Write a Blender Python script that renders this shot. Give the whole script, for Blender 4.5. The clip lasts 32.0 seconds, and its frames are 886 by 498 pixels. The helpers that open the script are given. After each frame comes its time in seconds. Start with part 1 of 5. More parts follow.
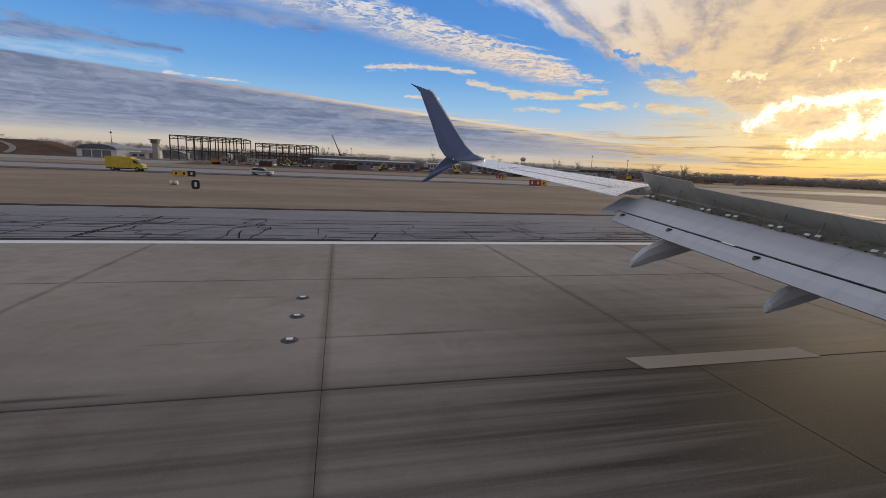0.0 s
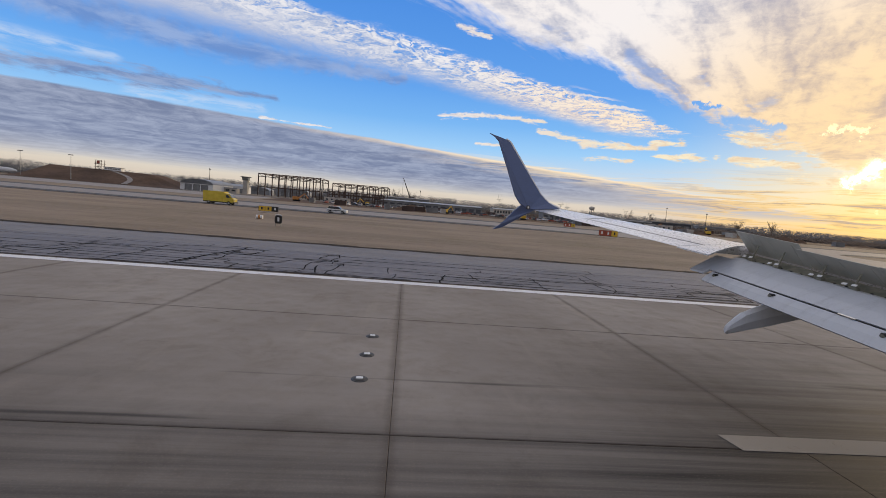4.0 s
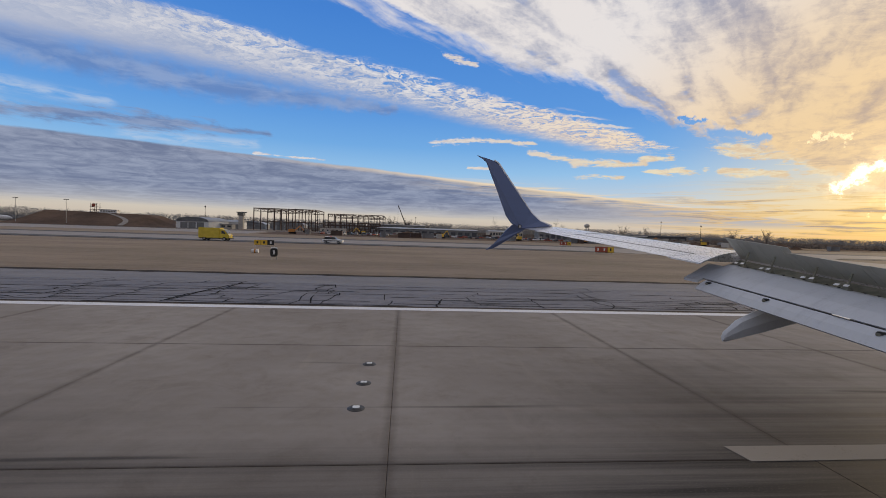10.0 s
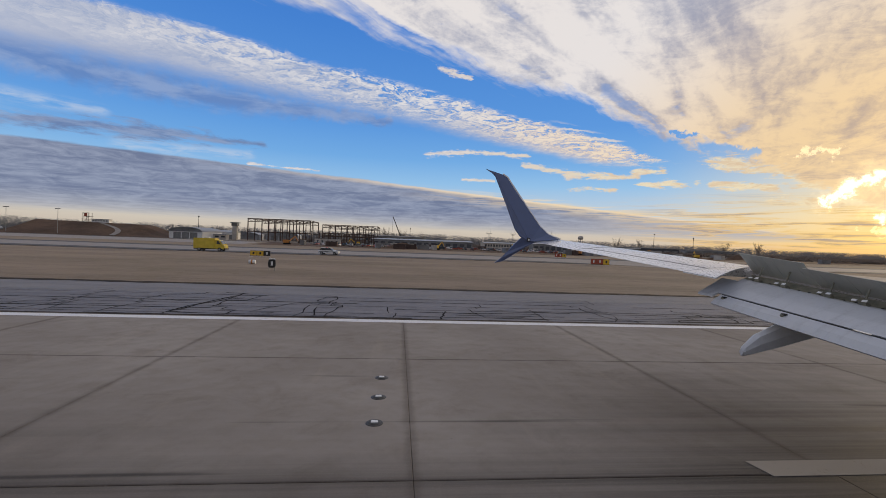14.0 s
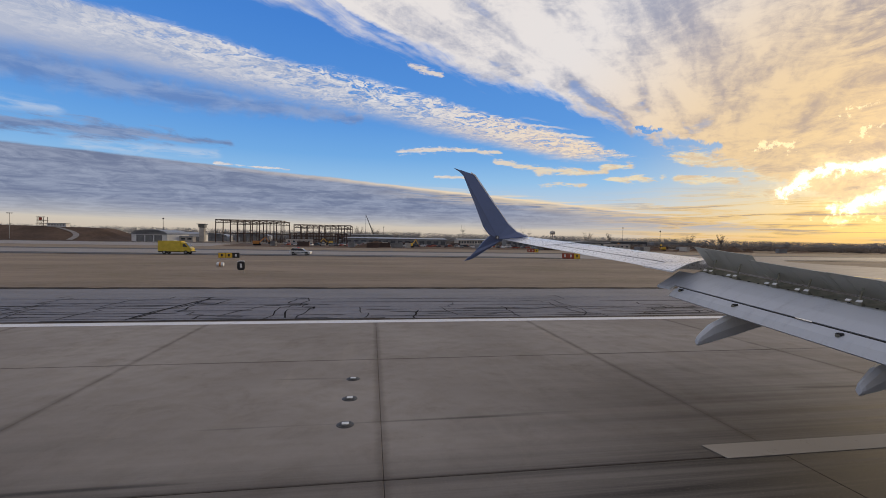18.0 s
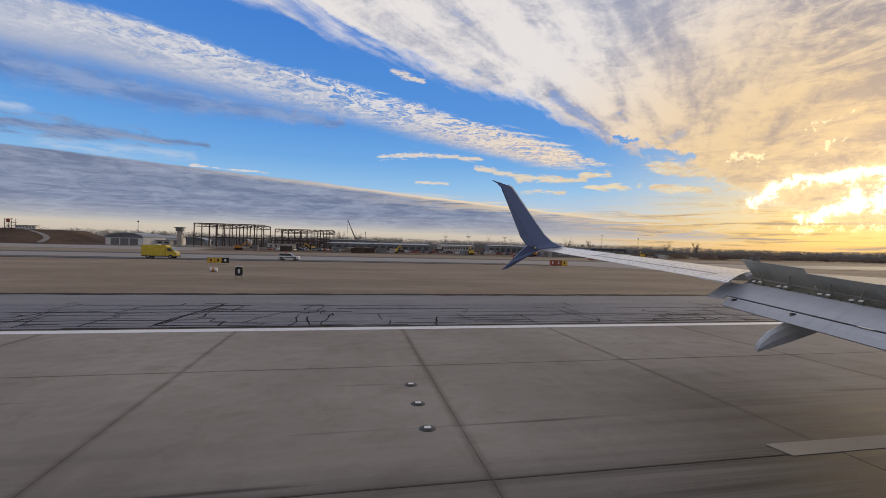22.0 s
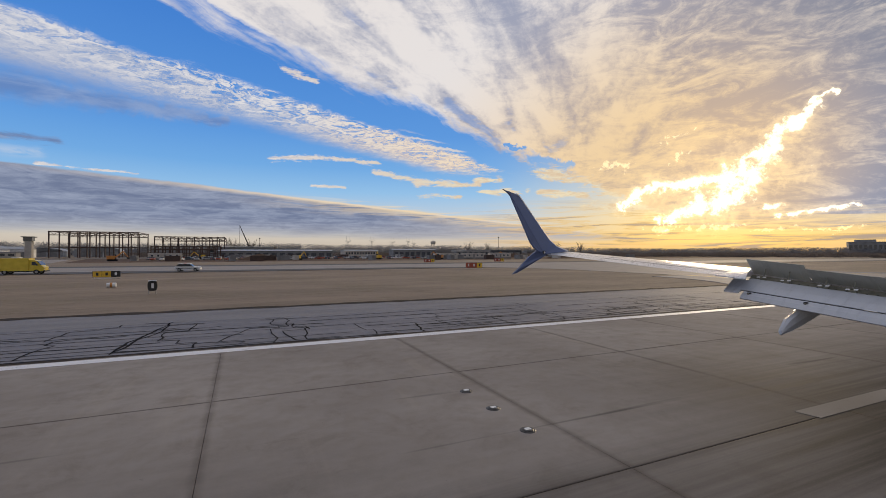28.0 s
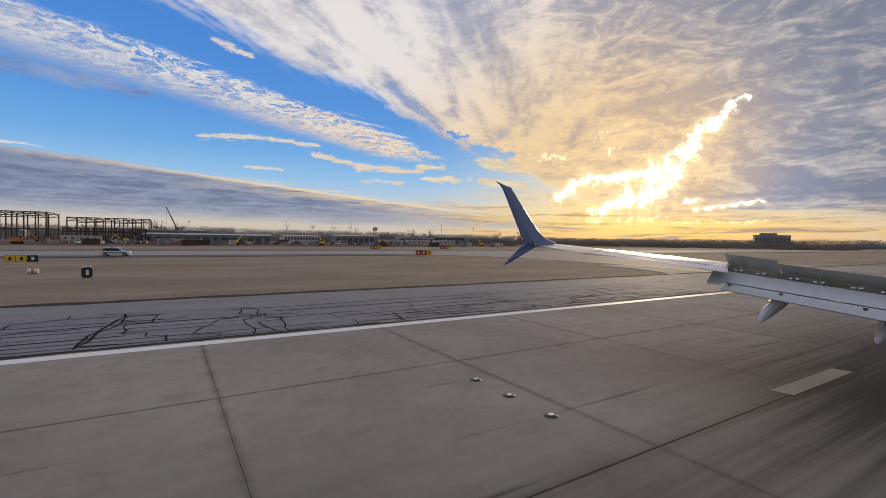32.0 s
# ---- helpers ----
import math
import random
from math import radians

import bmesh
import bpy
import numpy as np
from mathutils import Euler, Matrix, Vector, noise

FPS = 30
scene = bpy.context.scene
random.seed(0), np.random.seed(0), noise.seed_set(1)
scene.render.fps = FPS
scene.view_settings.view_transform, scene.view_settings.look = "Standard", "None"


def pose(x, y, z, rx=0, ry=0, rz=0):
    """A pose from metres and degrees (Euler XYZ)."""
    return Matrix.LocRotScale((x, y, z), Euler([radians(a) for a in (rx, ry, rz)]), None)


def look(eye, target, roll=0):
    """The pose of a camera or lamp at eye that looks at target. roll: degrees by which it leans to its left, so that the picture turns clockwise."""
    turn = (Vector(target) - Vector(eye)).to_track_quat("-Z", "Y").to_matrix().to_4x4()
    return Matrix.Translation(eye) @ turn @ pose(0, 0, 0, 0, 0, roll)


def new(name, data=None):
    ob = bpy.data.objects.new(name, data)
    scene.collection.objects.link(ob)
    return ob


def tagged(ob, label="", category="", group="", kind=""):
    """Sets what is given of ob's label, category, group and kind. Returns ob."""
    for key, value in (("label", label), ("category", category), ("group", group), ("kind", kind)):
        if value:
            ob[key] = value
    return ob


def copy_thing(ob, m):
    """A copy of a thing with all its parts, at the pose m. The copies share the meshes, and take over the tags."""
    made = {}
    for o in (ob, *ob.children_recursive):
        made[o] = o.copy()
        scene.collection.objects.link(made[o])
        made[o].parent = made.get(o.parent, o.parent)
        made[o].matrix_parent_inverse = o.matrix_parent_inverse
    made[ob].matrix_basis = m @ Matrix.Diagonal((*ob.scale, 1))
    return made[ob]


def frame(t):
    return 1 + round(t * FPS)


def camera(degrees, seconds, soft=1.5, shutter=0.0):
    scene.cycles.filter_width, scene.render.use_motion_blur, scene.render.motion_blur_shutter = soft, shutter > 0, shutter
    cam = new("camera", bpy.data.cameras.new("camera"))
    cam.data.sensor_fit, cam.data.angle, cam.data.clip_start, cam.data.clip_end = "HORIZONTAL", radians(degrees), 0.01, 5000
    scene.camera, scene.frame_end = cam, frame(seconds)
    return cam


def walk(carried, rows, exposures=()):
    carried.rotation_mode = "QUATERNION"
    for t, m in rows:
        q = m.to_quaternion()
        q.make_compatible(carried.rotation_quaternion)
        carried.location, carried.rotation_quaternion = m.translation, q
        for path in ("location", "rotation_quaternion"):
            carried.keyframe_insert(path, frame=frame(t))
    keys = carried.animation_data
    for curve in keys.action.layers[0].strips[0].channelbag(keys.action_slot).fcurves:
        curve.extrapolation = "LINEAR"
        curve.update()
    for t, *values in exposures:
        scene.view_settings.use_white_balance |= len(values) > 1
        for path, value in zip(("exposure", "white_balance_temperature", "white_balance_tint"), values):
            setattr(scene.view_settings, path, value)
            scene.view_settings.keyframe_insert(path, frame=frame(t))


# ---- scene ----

# ---- camera and its way: seconds, place in metres, turn in degrees ----
ROWS = [
    (0, 0.70, -0.14, 3.89, 79.50, -2.43, -12.87),
    (0.5, 0.66, -0.12, 3.90, 79.69, -4.95, -10.86),
    (1, 0.60, -0.10, 3.91, 79.83, -6.33, -10.36),
    (1.5, 0.54, -0.09, 3.92, 80.01, -6.42, -8.96),
    (2, 0.47, -0.08, 3.93, 83.32, -7.21, -7.55),
    (2.5, 0.44, -0.07, 3.93, 83.90, -6.21, -6.63),
    (4.5, 0.41, -0.02, 3.94, 84.67, -4.84, -4.27),
    (5, 0.41, -0.01, 3.94, 84.62, -5.25, -4.19),
    (5.5, 0.40, -0.01, 3.93, 85.21, -6.46, -4.12),
    (6, 0.42, -0.01, 3.92, 85.96, -5.24, -4.07),
    (6.5, 0.43, -0.01, 3.93, 85.65, -5.87, -4.26),
    (7, 0.42, -0.02, 3.93, 85.78, -5.96, -4.35),
    (7.5, 0.45, -0.01, 3.92, 85.83, -6.73, -4.28),
    (8, 0.53, -0.01, 3.90, 86.45, -5.05, -4.23),
    (8.5, 0.59, -0.03, 3.89, 86.81, -2.37, -4.46),
    (9, 0.63, -0.04, 3.88, 87.13, -1.41, -4.50),
    (9.5, 0.62, -0.03, 3.88, 87.33, -1.77, -4.80),
    (10, 0.56, -0.03, 3.88, 87.77, -1.88, -4.99),
    (10.5, 0.46, -0.04, 3.90, 88.01, -1.75, -5.06),
    (11, 0.35, -0.05, 3.91, 88.31, -1.60, -5.06),
    (11.5, 0.27, -0.03, 3.92, 88.61, -1.75, -4.88),
    (12, 0.19, -0.01, 3.92, 88.86, -2.58, -4.95),
    (12.5, 0.10, -0.01, 3.93, 89.07, -3.35, -5.07),
    (13, 0.03, -0.01, 3.92, 89.40, -3.57, -5.30),
    (13.5, -0.00, -0.01, 3.92, 89.46, -3.30, -5.27),
    (14, 0.01, -0.03, 3.92, 89.24, -2.14, -5.74),
    (14.5, 0.04, -0.06, 3.93, 89.28, -0.51, -7.74),
    (15, 0.09, -0.08, 3.94, 89.02, -0.24, -8.90),
    (15.5, 0.13, -0.08, 3.95, 88.42, -0.58, -9.33),
    (17.5, 0.22, -0.09, 3.98, 88.34, -1.24, -9.01),
    (18, 0.15, -0.15, 3.99, 88.98, -0.94, -9.07),
    (18.5, 0.01, -0.20, 4.00, 89.42, -1.46, -9.33),
    (19, -0.19, -0.26, 4.02, 89.37, -1.64, -9.72),
    (19.5, -0.43, -0.28, 4.04, 89.33, -2.51, -10.00),
    (20, -0.71, -0.26, 4.05, 89.18, -2.43, -10.02),
    (20.5, -1.04, -0.26, 4.06, 89.16, -2.31, -10.05),
    (21, -1.41, -0.27, 4.08, 89.34, -2.06, -10.22),
    (21.5, -1.79, -0.27, 4.08, 89.54, -1.66, -10.72),
    (22, -2.12, -0.25, 4.08, 89.76, -1.39, -11.55),
    (22.5, -2.44, -0.20, 4.09, 90.00, -1.14, -12.37),
    (23, -2.71, -0.13, 4.10, 90.13, -0.98, -13.36),
    (23.5, -2.97, -0.07, 4.11, 90.28, -0.74, -14.07),
    (24, -3.29, -0.03, 4.11, 90.41, -0.69, -14.71),
    (24.5, -3.70, 0.02, 4.09, 90.43, -0.71, -15.49),
    (25, -4.11, 0.10, 4.08, 90.64, -0.62, -16.63),
    (25.5, -4.44, 0.15, 4.10, 90.69, -0.55, -17.85),
    (27.5, -6.27, 0.84, 4.15, 90.64, -0.27, -23.09),
    (28, -6.48, 0.88, 4.16, 90.42, 0.01, -24.35),
    (28.5, -6.75, 0.99, 4.20, 90.16, 0.64, -25.23),
    (29, -7.04, 1.10, 4.22, 89.83, 0.32, -26.19),
    (29.5, -7.32, 1.23, 4.20, 89.45, 0.16, -27.16),
    (30, -7.60, 1.36, 4.22, 89.18, 0.13, -28.06),
    (30.5, -7.87, 1.49, 4.23, 89.06, -0.39, -29.14),
    (31, -8.08, 1.64, 4.25, 89.01, -0.74, -30.22),
    (31.5, -8.27, 1.75, 4.27, 88.99, -0.84, -31.04),
    (32, -8.42, 1.78, 4.29, 88.80, -0.83, -31.82),
]

cam = camera(89.56, 32.0, soft=0.65)
walk(cam, [(t, pose(x, y, z, rx, ry, rz)) for t, x, y, z, rx, ry, rz in ROWS],
     exposures=[(0.0, -0.05), (1.0, 0.32), (2.0, 0.30), (6.0, 0.15), (9.0, 0.0), (32.0, 0.0)])


# ---- node helpers ----
class Nodes:
    """Short hand for building a node tree."""

    def __init__(self, tree):
        self.tree = tree
        tree.nodes.clear()

    def add(self, kind):
        return self.tree.nodes.new(kind)

    def put(self, socket, value):
        if isinstance(value, bpy.types.NodeSocket):
            self.tree.links.new(value, socket)
        elif value is not None:
            socket.default_value = value

    def m(self, op, a, b=None, c=None, clamp=False):
        n = self.add("ShaderNodeMath")
        n.operation, n.use_clamp = op, clamp
        for i, v in enumerate((a, b, c)):
            self.put(n.inputs[i], v)
        return n.outputs[0]

    def step(self, v, lo, hi, a=0.0, b=1.0):
        n = self.add("ShaderNodeMapRange")
        n.interpolation_type, n.clamp = "SMOOTHSTEP", True
        for i, x in enumerate((v, lo, hi, a, b)):
            self.put(n.inputs[i], x)
        return n.outputs[0]

    def vec(self, x, y, z=0.0):
        n = self.add("ShaderNodeCombineXYZ")
        for i, v in enumerate((x, y, z)):
            self.put(n.inputs[i], v)
        return n.outputs[0]

    def noise(self, vec, scale, detail=4.0, rough=0.55, dist=0.0):
        n = self.add("ShaderNodeTexNoise")
        self.put(n.inputs["Vector"], vec)
        n.inputs["Scale"].default_value, n.inputs["Detail"].default_value = scale, detail
        n.inputs["Roughness"].default_value, n.inputs["Distortion"].default_value = rough, dist
        return n.outputs["Fac"]

    def cells(self, vec, scale, rnd=1.0):
        n = self.add("ShaderNodeTexVoronoi")
        n.feature = "SMOOTH_F1"
        self.put(n.inputs["Vector"], vec)
        n.inputs["Scale"].default_value, n.inputs["Randomness"].default_value = scale, rnd
        return n.outputs["Distance"]

    def mix(self, fac, a, b, blend="MIX"):
        n = self.add("ShaderNodeMix")
        n.data_type, n.blend_type = "RGBA", blend
        self.put(n.inputs[0], fac)
        for i, v in ((6, a), (7, b)):
            self.put(n.inputs[i], (*v, 1.0) if isinstance(v, tuple) and len(v) == 3 else v)
        return n.outputs[2]

    def ramp(self, fac, stops):
        n = self.add("ShaderNodeValToRGB")
        self.put(n.inputs[0], fac)
        e = n.color_ramp.elements
        while len(e) < len(stops):
            e.new(0.5)
        for el, (p, c) in zip(e, stops):
            el.position, el.color = p, (*c, 1.0)
        return n.outputs[0]


def lin(r, g, b):
    """Linear colour of an everyday 0..255 colour."""
    return tuple(((v / 255 + 0.055) / 1.055) ** 2.4 if v > 10 else v / 255 / 12.92 for v in (r, g, b))


# ---- sky: cloud streets that run towards the low sun ----
SUN_AZ, SUN_EL = radians(57.0), radians(8.0)
sun_dir = Vector((math.sin(SUN_AZ) * math.cos(SUN_EL), math.cos(SUN_AZ) * math.cos(SUN_EL), math.sin(SUN_EL)))

world = bpy.data.worlds.new("evening_sky")
scene.world = world
world.use_nodes = True
W = Nodes(world.node_tree)
way = W.add("ShaderNodeTexCoord").outputs["Generated"]
sep = W.add("ShaderNodeSeparateXYZ")
W.put(sep.inputs[0], way)
dx, dy, dz = sep.outputs
zc = W.m("MAXIMUM", dz, 0.012)
u, v = W.m("DIVIDE", dx, zc), W.m("DIVIDE", dy, zc)
across = W.m("SUBTRACT", v, W.m("MULTIPLY", u, 0.6))
along = W.m("ADD", W.m("MULTIPLY", u, 0.857), W.m("MULTIPLY", v, 0.515))
plane = W.vec(u, v)
dotn = W.add("ShaderNodeVectorMath")
dotn.operation = "DOT_PRODUCT"
W.put(dotn.inputs[0], way)
dotn.inputs[1].default_value = sun_dir
sun_angle = W.m("MULTIPLY", W.m("ARCCOSINE", W.m("MINIMUM", dotn.outputs["Value"], 1.0)), 57.2958)
glow = W.m("POWER", W.step(sun_angle, 19.0, 0.0), 2.0)

# clear sky
high = W.ramp(dz, [
    (0.0, lin(208, 192, 176)), (0.03, lin(216, 206, 192)), (0.07, lin(202, 216, 228)), (0.13, lin(152, 200, 242)), (0.18, lin(118, 178, 238)),
    (0.25, lin(94, 158, 232)), (0.42, lin(72, 136, 220)), (1.0, lin(22, 66, 156))])
warm = W.ramp(dz, [
    (0.0, lin(240, 186, 124)), (0.025, lin(255, 214, 128)), (0.07, lin(252, 224, 166)), (0.13, lin(220, 218, 206)),
    (0.26, lin(120, 172, 228)), (0.42, lin(60, 122, 210)), (1.0, lin(26, 74, 164))])
clear = W.mix(W.step(sun_angle, 29.0, 6.0), high, warm)
nishita = W.add("ShaderNodeTexSky")
nishita.sky_type, nishita.sun_disc = "NISHITA", False
nishita.sun_elevation, nishita.sun_rotation = SUN_EL, SUN_AZ
clear = W.mix(0.004, clear, nishita.outputs[0], "ADD")

n_big = W.noise(plane, 0.9, 7.0, 0.6)
n_mid = W.noise(plane, 2.6, 7.0, 0.62, 0.4)
n_fine = W.noise(plane, 8.0, 5.0, 0.62, 0.3)
puff = W.noise(way, 15.0, 7.0, 0.62, 0.5)
puff_fine = W.noise(way, 42.0, 5.0, 0.6, 0.3)
puff_tiny = W.noise(way, 120.0, 4.0, 0.65, 0.4)


def centred(n, k):
    return W.m("MULTIPLY", W.m("SUBTRACT", n, 0.5), k)


# directions in degrees, stirred by small cloud noise
AZ = W.m("MULTIPLY", W.m("ARCTAN2", dx, dy), 57.2958)
EL = W.m("MULTIPLY", W.m("ARCSINE", dz), 57.2958)
stir_a = W.m("ADD", AZ, W.m("ADD", centred(W.noise(way, 11.0, 4.0, 0.6), 7.0), centred(puff_fine, 3.0)))
stir_e = W.m("ADD", EL, W.m("ADD", centred(puff, 2.2), centred(puff_fine, 1.4)))


def streak(a0, e0, a1, e1, w0, w1, calm=False):
    """1 along the line between two directions, 0 at the given half widths, negative outside."""
    la, le = a1 - a0, e1 - e0
    pa, pe = W.m("SUBTRACT", AZ if calm else stir_a, a0), W.m("SUBTRACT", EL if calm else stir_e, e0)
    t = W.m("DIVIDE", W.m("ADD", W.m("MULTIPLY", pa, la), W.m("MULTIPLY", pe, le)), la * la + le * le, clamp=True)
    qa, qe = W.m("SUBTRACT", pa, W.m("MULTIPLY", t, la)), W.m("SUBTRACT", pe, W.m("MULTIPLY", t, le))
    d = W.m("SQRT", W.m("ADD", W.m("MULTIPLY", qa, W.m("MULTIPLY", qa, 0.5)), W.m("MULTIPLY", qe, qe)))
    return W.m("SUBTRACT", 1.0, W.m("DIVIDE", d, W.m("ADD", w0, W.m("MULTIPLY", t, w1 - w0))))


def streaks(rows, calm=False):
    q = streak(*rows[0], calm)
    for r in rows[1:]:
        q = W.m("MAXIMUM", q, streak(*r, calm))
    return q


drift = W.noise(W.vec(W.m("MULTIPLY", AZ, 0.30), W.m("MULTIPLY", EL, 1.5)), 1.0, 6.0, 0.58, 0.5)
shred = W.noise(W.vec(W.m("MULTIPLY", AZ, 0.55), W.m("MULTIPLY", EL, 1.9)), 1.0, 6.0, 0.68, 0.9)

# low grey bank
bank_w = W.m("ADD", across, W.m("ADD", centred(n_big, 0.5), centred(n_mid, 0.3)))
bank_far = W.m("ADD", W.m("SUBTRACT", v, W.m("MULTIPLY", u, 0.3)), centred(W.noise(W.vec(u, W.m("MULTIPLY", v, 0.5)), 0.25, 6.0, 0.6), 16.0))
bank = W.m("MULTIPLY", W.step(bank_w, 7.75, 8.05), W.step(bank_far, 36.0, 15.0))
bank = W.m("MULTIPLY", bank, W.step(along, 46.0, 24.0))
bank_lump = W.noise(W.vec(W.m("MULTIPLY", AZ, 0.30), W.m("MULTIPLY", EL, 1.5)), 1.0, 6.0, 0.66, 1.0)
bank_tex = W.m("ADD", W.m("MULTIPLY", W.noise(W.vec(W.m("MULTIPLY", u, 0.6), v), 0.8, 6.0, 0.6), 0.45), W.m("MULTIPLY", bank_lump, 0.55))
bank_col = W.mix(W.step(bank_tex, 0.36, 0.66), lin(118, 130, 160), lin(160, 170, 194))
bank_col = W.mix(W.step(EL, 4.5, 1.5, 0.0, 0.45), bank_col, lin(196, 192, 194))
bank_col = W.mix(W.step(sun_angle, 44.0, 16.0, 0.0, 0.8), bank_col, lin(204, 198, 196))
rim = W.m("MULTIPLY", W.step(bank_w, 7.7, 7.95), W.step(bank_w, 8.6, 8.0))
bank_col = W.mix(W.m("MULTIPLY", rim, W.step(sun_angle, 84.0, 40.0)), bank_col, lin(246, 226, 200))
sky = W.mix(bank, clear, bank_col)

# golden streaks that trail from the bank towards the sun
flat_n = W.noise(W.vec(W.m("MULTIPLY", AZ, 0.10), W.m("MULTIPLY", EL, 1.75)), 1.0, 7.0, 0.64, 0.9)
trail = W.m("MULTIPLY", W.step(W.m("ADD", bank_w, centred(flat_n, 3.0)), 7.0, 7.9), W.step(W.m("ADD", bank_w, centred(flat_n, 6.0)), 11.5, 8.2))
trail = W.m("MULTIPLY", trail, W.m("MULTIPLY", W.step(along, 4.0, 8.0), W.step(flat_n, 0.42, 0.56)))
sky = W.mix(W.m("MULTIPLY", trail, 0.62), sky, W.mix(W.step(flat_n, 0.50, 0.66), lin(250, 222, 176), lin(255, 236, 204)))
lows = W.m("MULTIPLY", W.step(flat_n, 0.44, 0.58), W.m("MULTIPLY", W.step(EL, 7.2, 3.6), W.step(sun_angle, 34.0, 18.0)))
lows_col = W.mix(W.step(flat_n, 0.52, 0.64), lin(252, 208, 128), lin(176, 158, 148))
sky = W.mix(W.m("MULTIPLY", lows, 0.85), sky, lows_col)

# grey lens and pale veils low in the clear lane, shade under the band of heaps
veil = W.step(streaks([(-44.0, 12.0, -32.0, 11.9, 1.3, 0.8), (-44.0, 10.6, -36.0, 10.2, 0.8, 0.6), (-30.0, 9.0, -18.0, 9.4, 1.2, 0.7)], calm=True), -0.1, 1.1)
veil = W.m("MULTIPLY", veil, W.step(drift, 0.34, 0.62))
sky = W.mix(W.m("MULTIPLY", veil, 0.6), sky, lin(206, 218, 236))
lens = W.step(W.m("ADD", W.m("ADD", centred(drift, 3.0), centred(shred, 1.0)), streaks([(-41.0, 9.7, -30.0, 10.5, 0.9, 1.2), (-30.0, 10.5, -16.5, 10.8, 1.2, 0.4)], calm=True)), -0.1, 1.0)
sky = W.mix(W.m("MULTIPLY", lens, 0.85), sky, W.mix(W.step(n_mid, 0.35, 0.65), lin(112, 130, 172), lin(150, 164, 196)))
shade = W.step(streaks([(-44.0, 15.6, -15.0, 15.2, 2.6, 1.8), (-15.0, 15.2, -1.5, 15.0, 1.5, 0.8)]), 0.0, 0.9)
sky = W.mix(W.m("MULTIPLY", shade, 0.72), sky, W.mix(W.step(n_mid, 0.35, 0.65), lin(112, 138, 190), lin(158, 174, 208)))

# band of small cloud heaps
cc_w = W.m("ADD", across, W.m("ADD", centred(n_big, 0.35), centred(n_mid, 0.34)))
body = W.m("MULTIPLY", W.step(cc_w, 2.78, 3.02), W.step(W.m("SUBTRACT", cc_w, W.step(along, 2.0, -1.5, -0.12, 0.12)), 4.2, 3.35))
body = W.m("MULTIPLY", body, W.step(W.m("ADD", along, centred(n_mid, 1.6)), 5.4, 4.4))
warpd = W.vec(W.m("ADD", u, centred(n_mid, 0.7)), W.m("ADD", v, W.m("ADD", centred(n_fine, 0.35), centred(n_big, 0.6))))
crumb = W.noise(warpd, 17.0, 5.0, 0.62, 0.4)
heaps = W.m("ADD", W.step(W.cells(warpd, 12.0), 0.7, 0.1, 0.0, 0.42), W.step(crumb, 0.3, 0.7, 0.0, 0.7))
lumpy = W.m("MULTIPLY", W.step(cc_w, 3.9, 3.0), W.step(W.m("ADD", along, centred(n_mid, 1.5)), -0.6, 2.0, 0.2, 1.0))
cc_den = W.m("MULTIPLY", body, W.m("ADD", 1.0, W.m("MULTIPLY", lumpy, W.m("SUBTRACT", W.m("MULTIPLY", heaps, 1.5), 1.05))))
cc_den = W.step(W.m("ADD", cc_den, centred(n_fine, 0.3)), 0.05, 0.9)
relief = W.m("ADD", 0.42, W.m("MULTIPLY", lumpy, W.m("SUBTRACT", heaps, 0.42)))
cc_tone = W.m("ADD", W.m("MULTIPLY", relief, 0.6), W.m("MULTIPLY", n_mid, 0.45))
cc_col = W.mix(W.step(cc_tone, 0.28, 0.74), lin(164, 178, 208), lin(238, 235, 236))
cc_col = W.mix(W.step(cc_w, 3.2, 4.1, 0.0, 0.85), cc_col, lin(146, 164, 202))
cc_col = W.mix(W.step(sun_angle, 56.0, 30.0), cc_col, W.mix(W.step(heaps, 0.25, 0.8), lin(232, 206, 186), lin(255, 234, 206)))
sky = W.mix(W.m("MULTIPLY", cc_den, 0.96), sky, cc_col)

# short comb of strokes on the upper edge near the band's end
comb_wave = W.m("SINE", W.m("MULTIPLY", W.m("ADD", EL, W.m("ADD", W.m("MULTIPLY", AZ, 0.13), centred(puff_fine, 0.8))), 8.6))
comb = W.m("MULTIPLY", W.step(comb_wave, 0.1, 0.9), W.m("MULTIPLY", W.step(across, 2.66, 2.80), W.step(across, 3.1, 2.95)))
comb = W.m("MULTIPLY", comb, W.m("MULTIPLY", W.step(AZ, 18.0, 21.0), W.step(AZ, 28.0, 26.5)))
sky = W.mix(W.m("MULTIPLY", comb, 0.65), sky, lin(255, 238, 214))

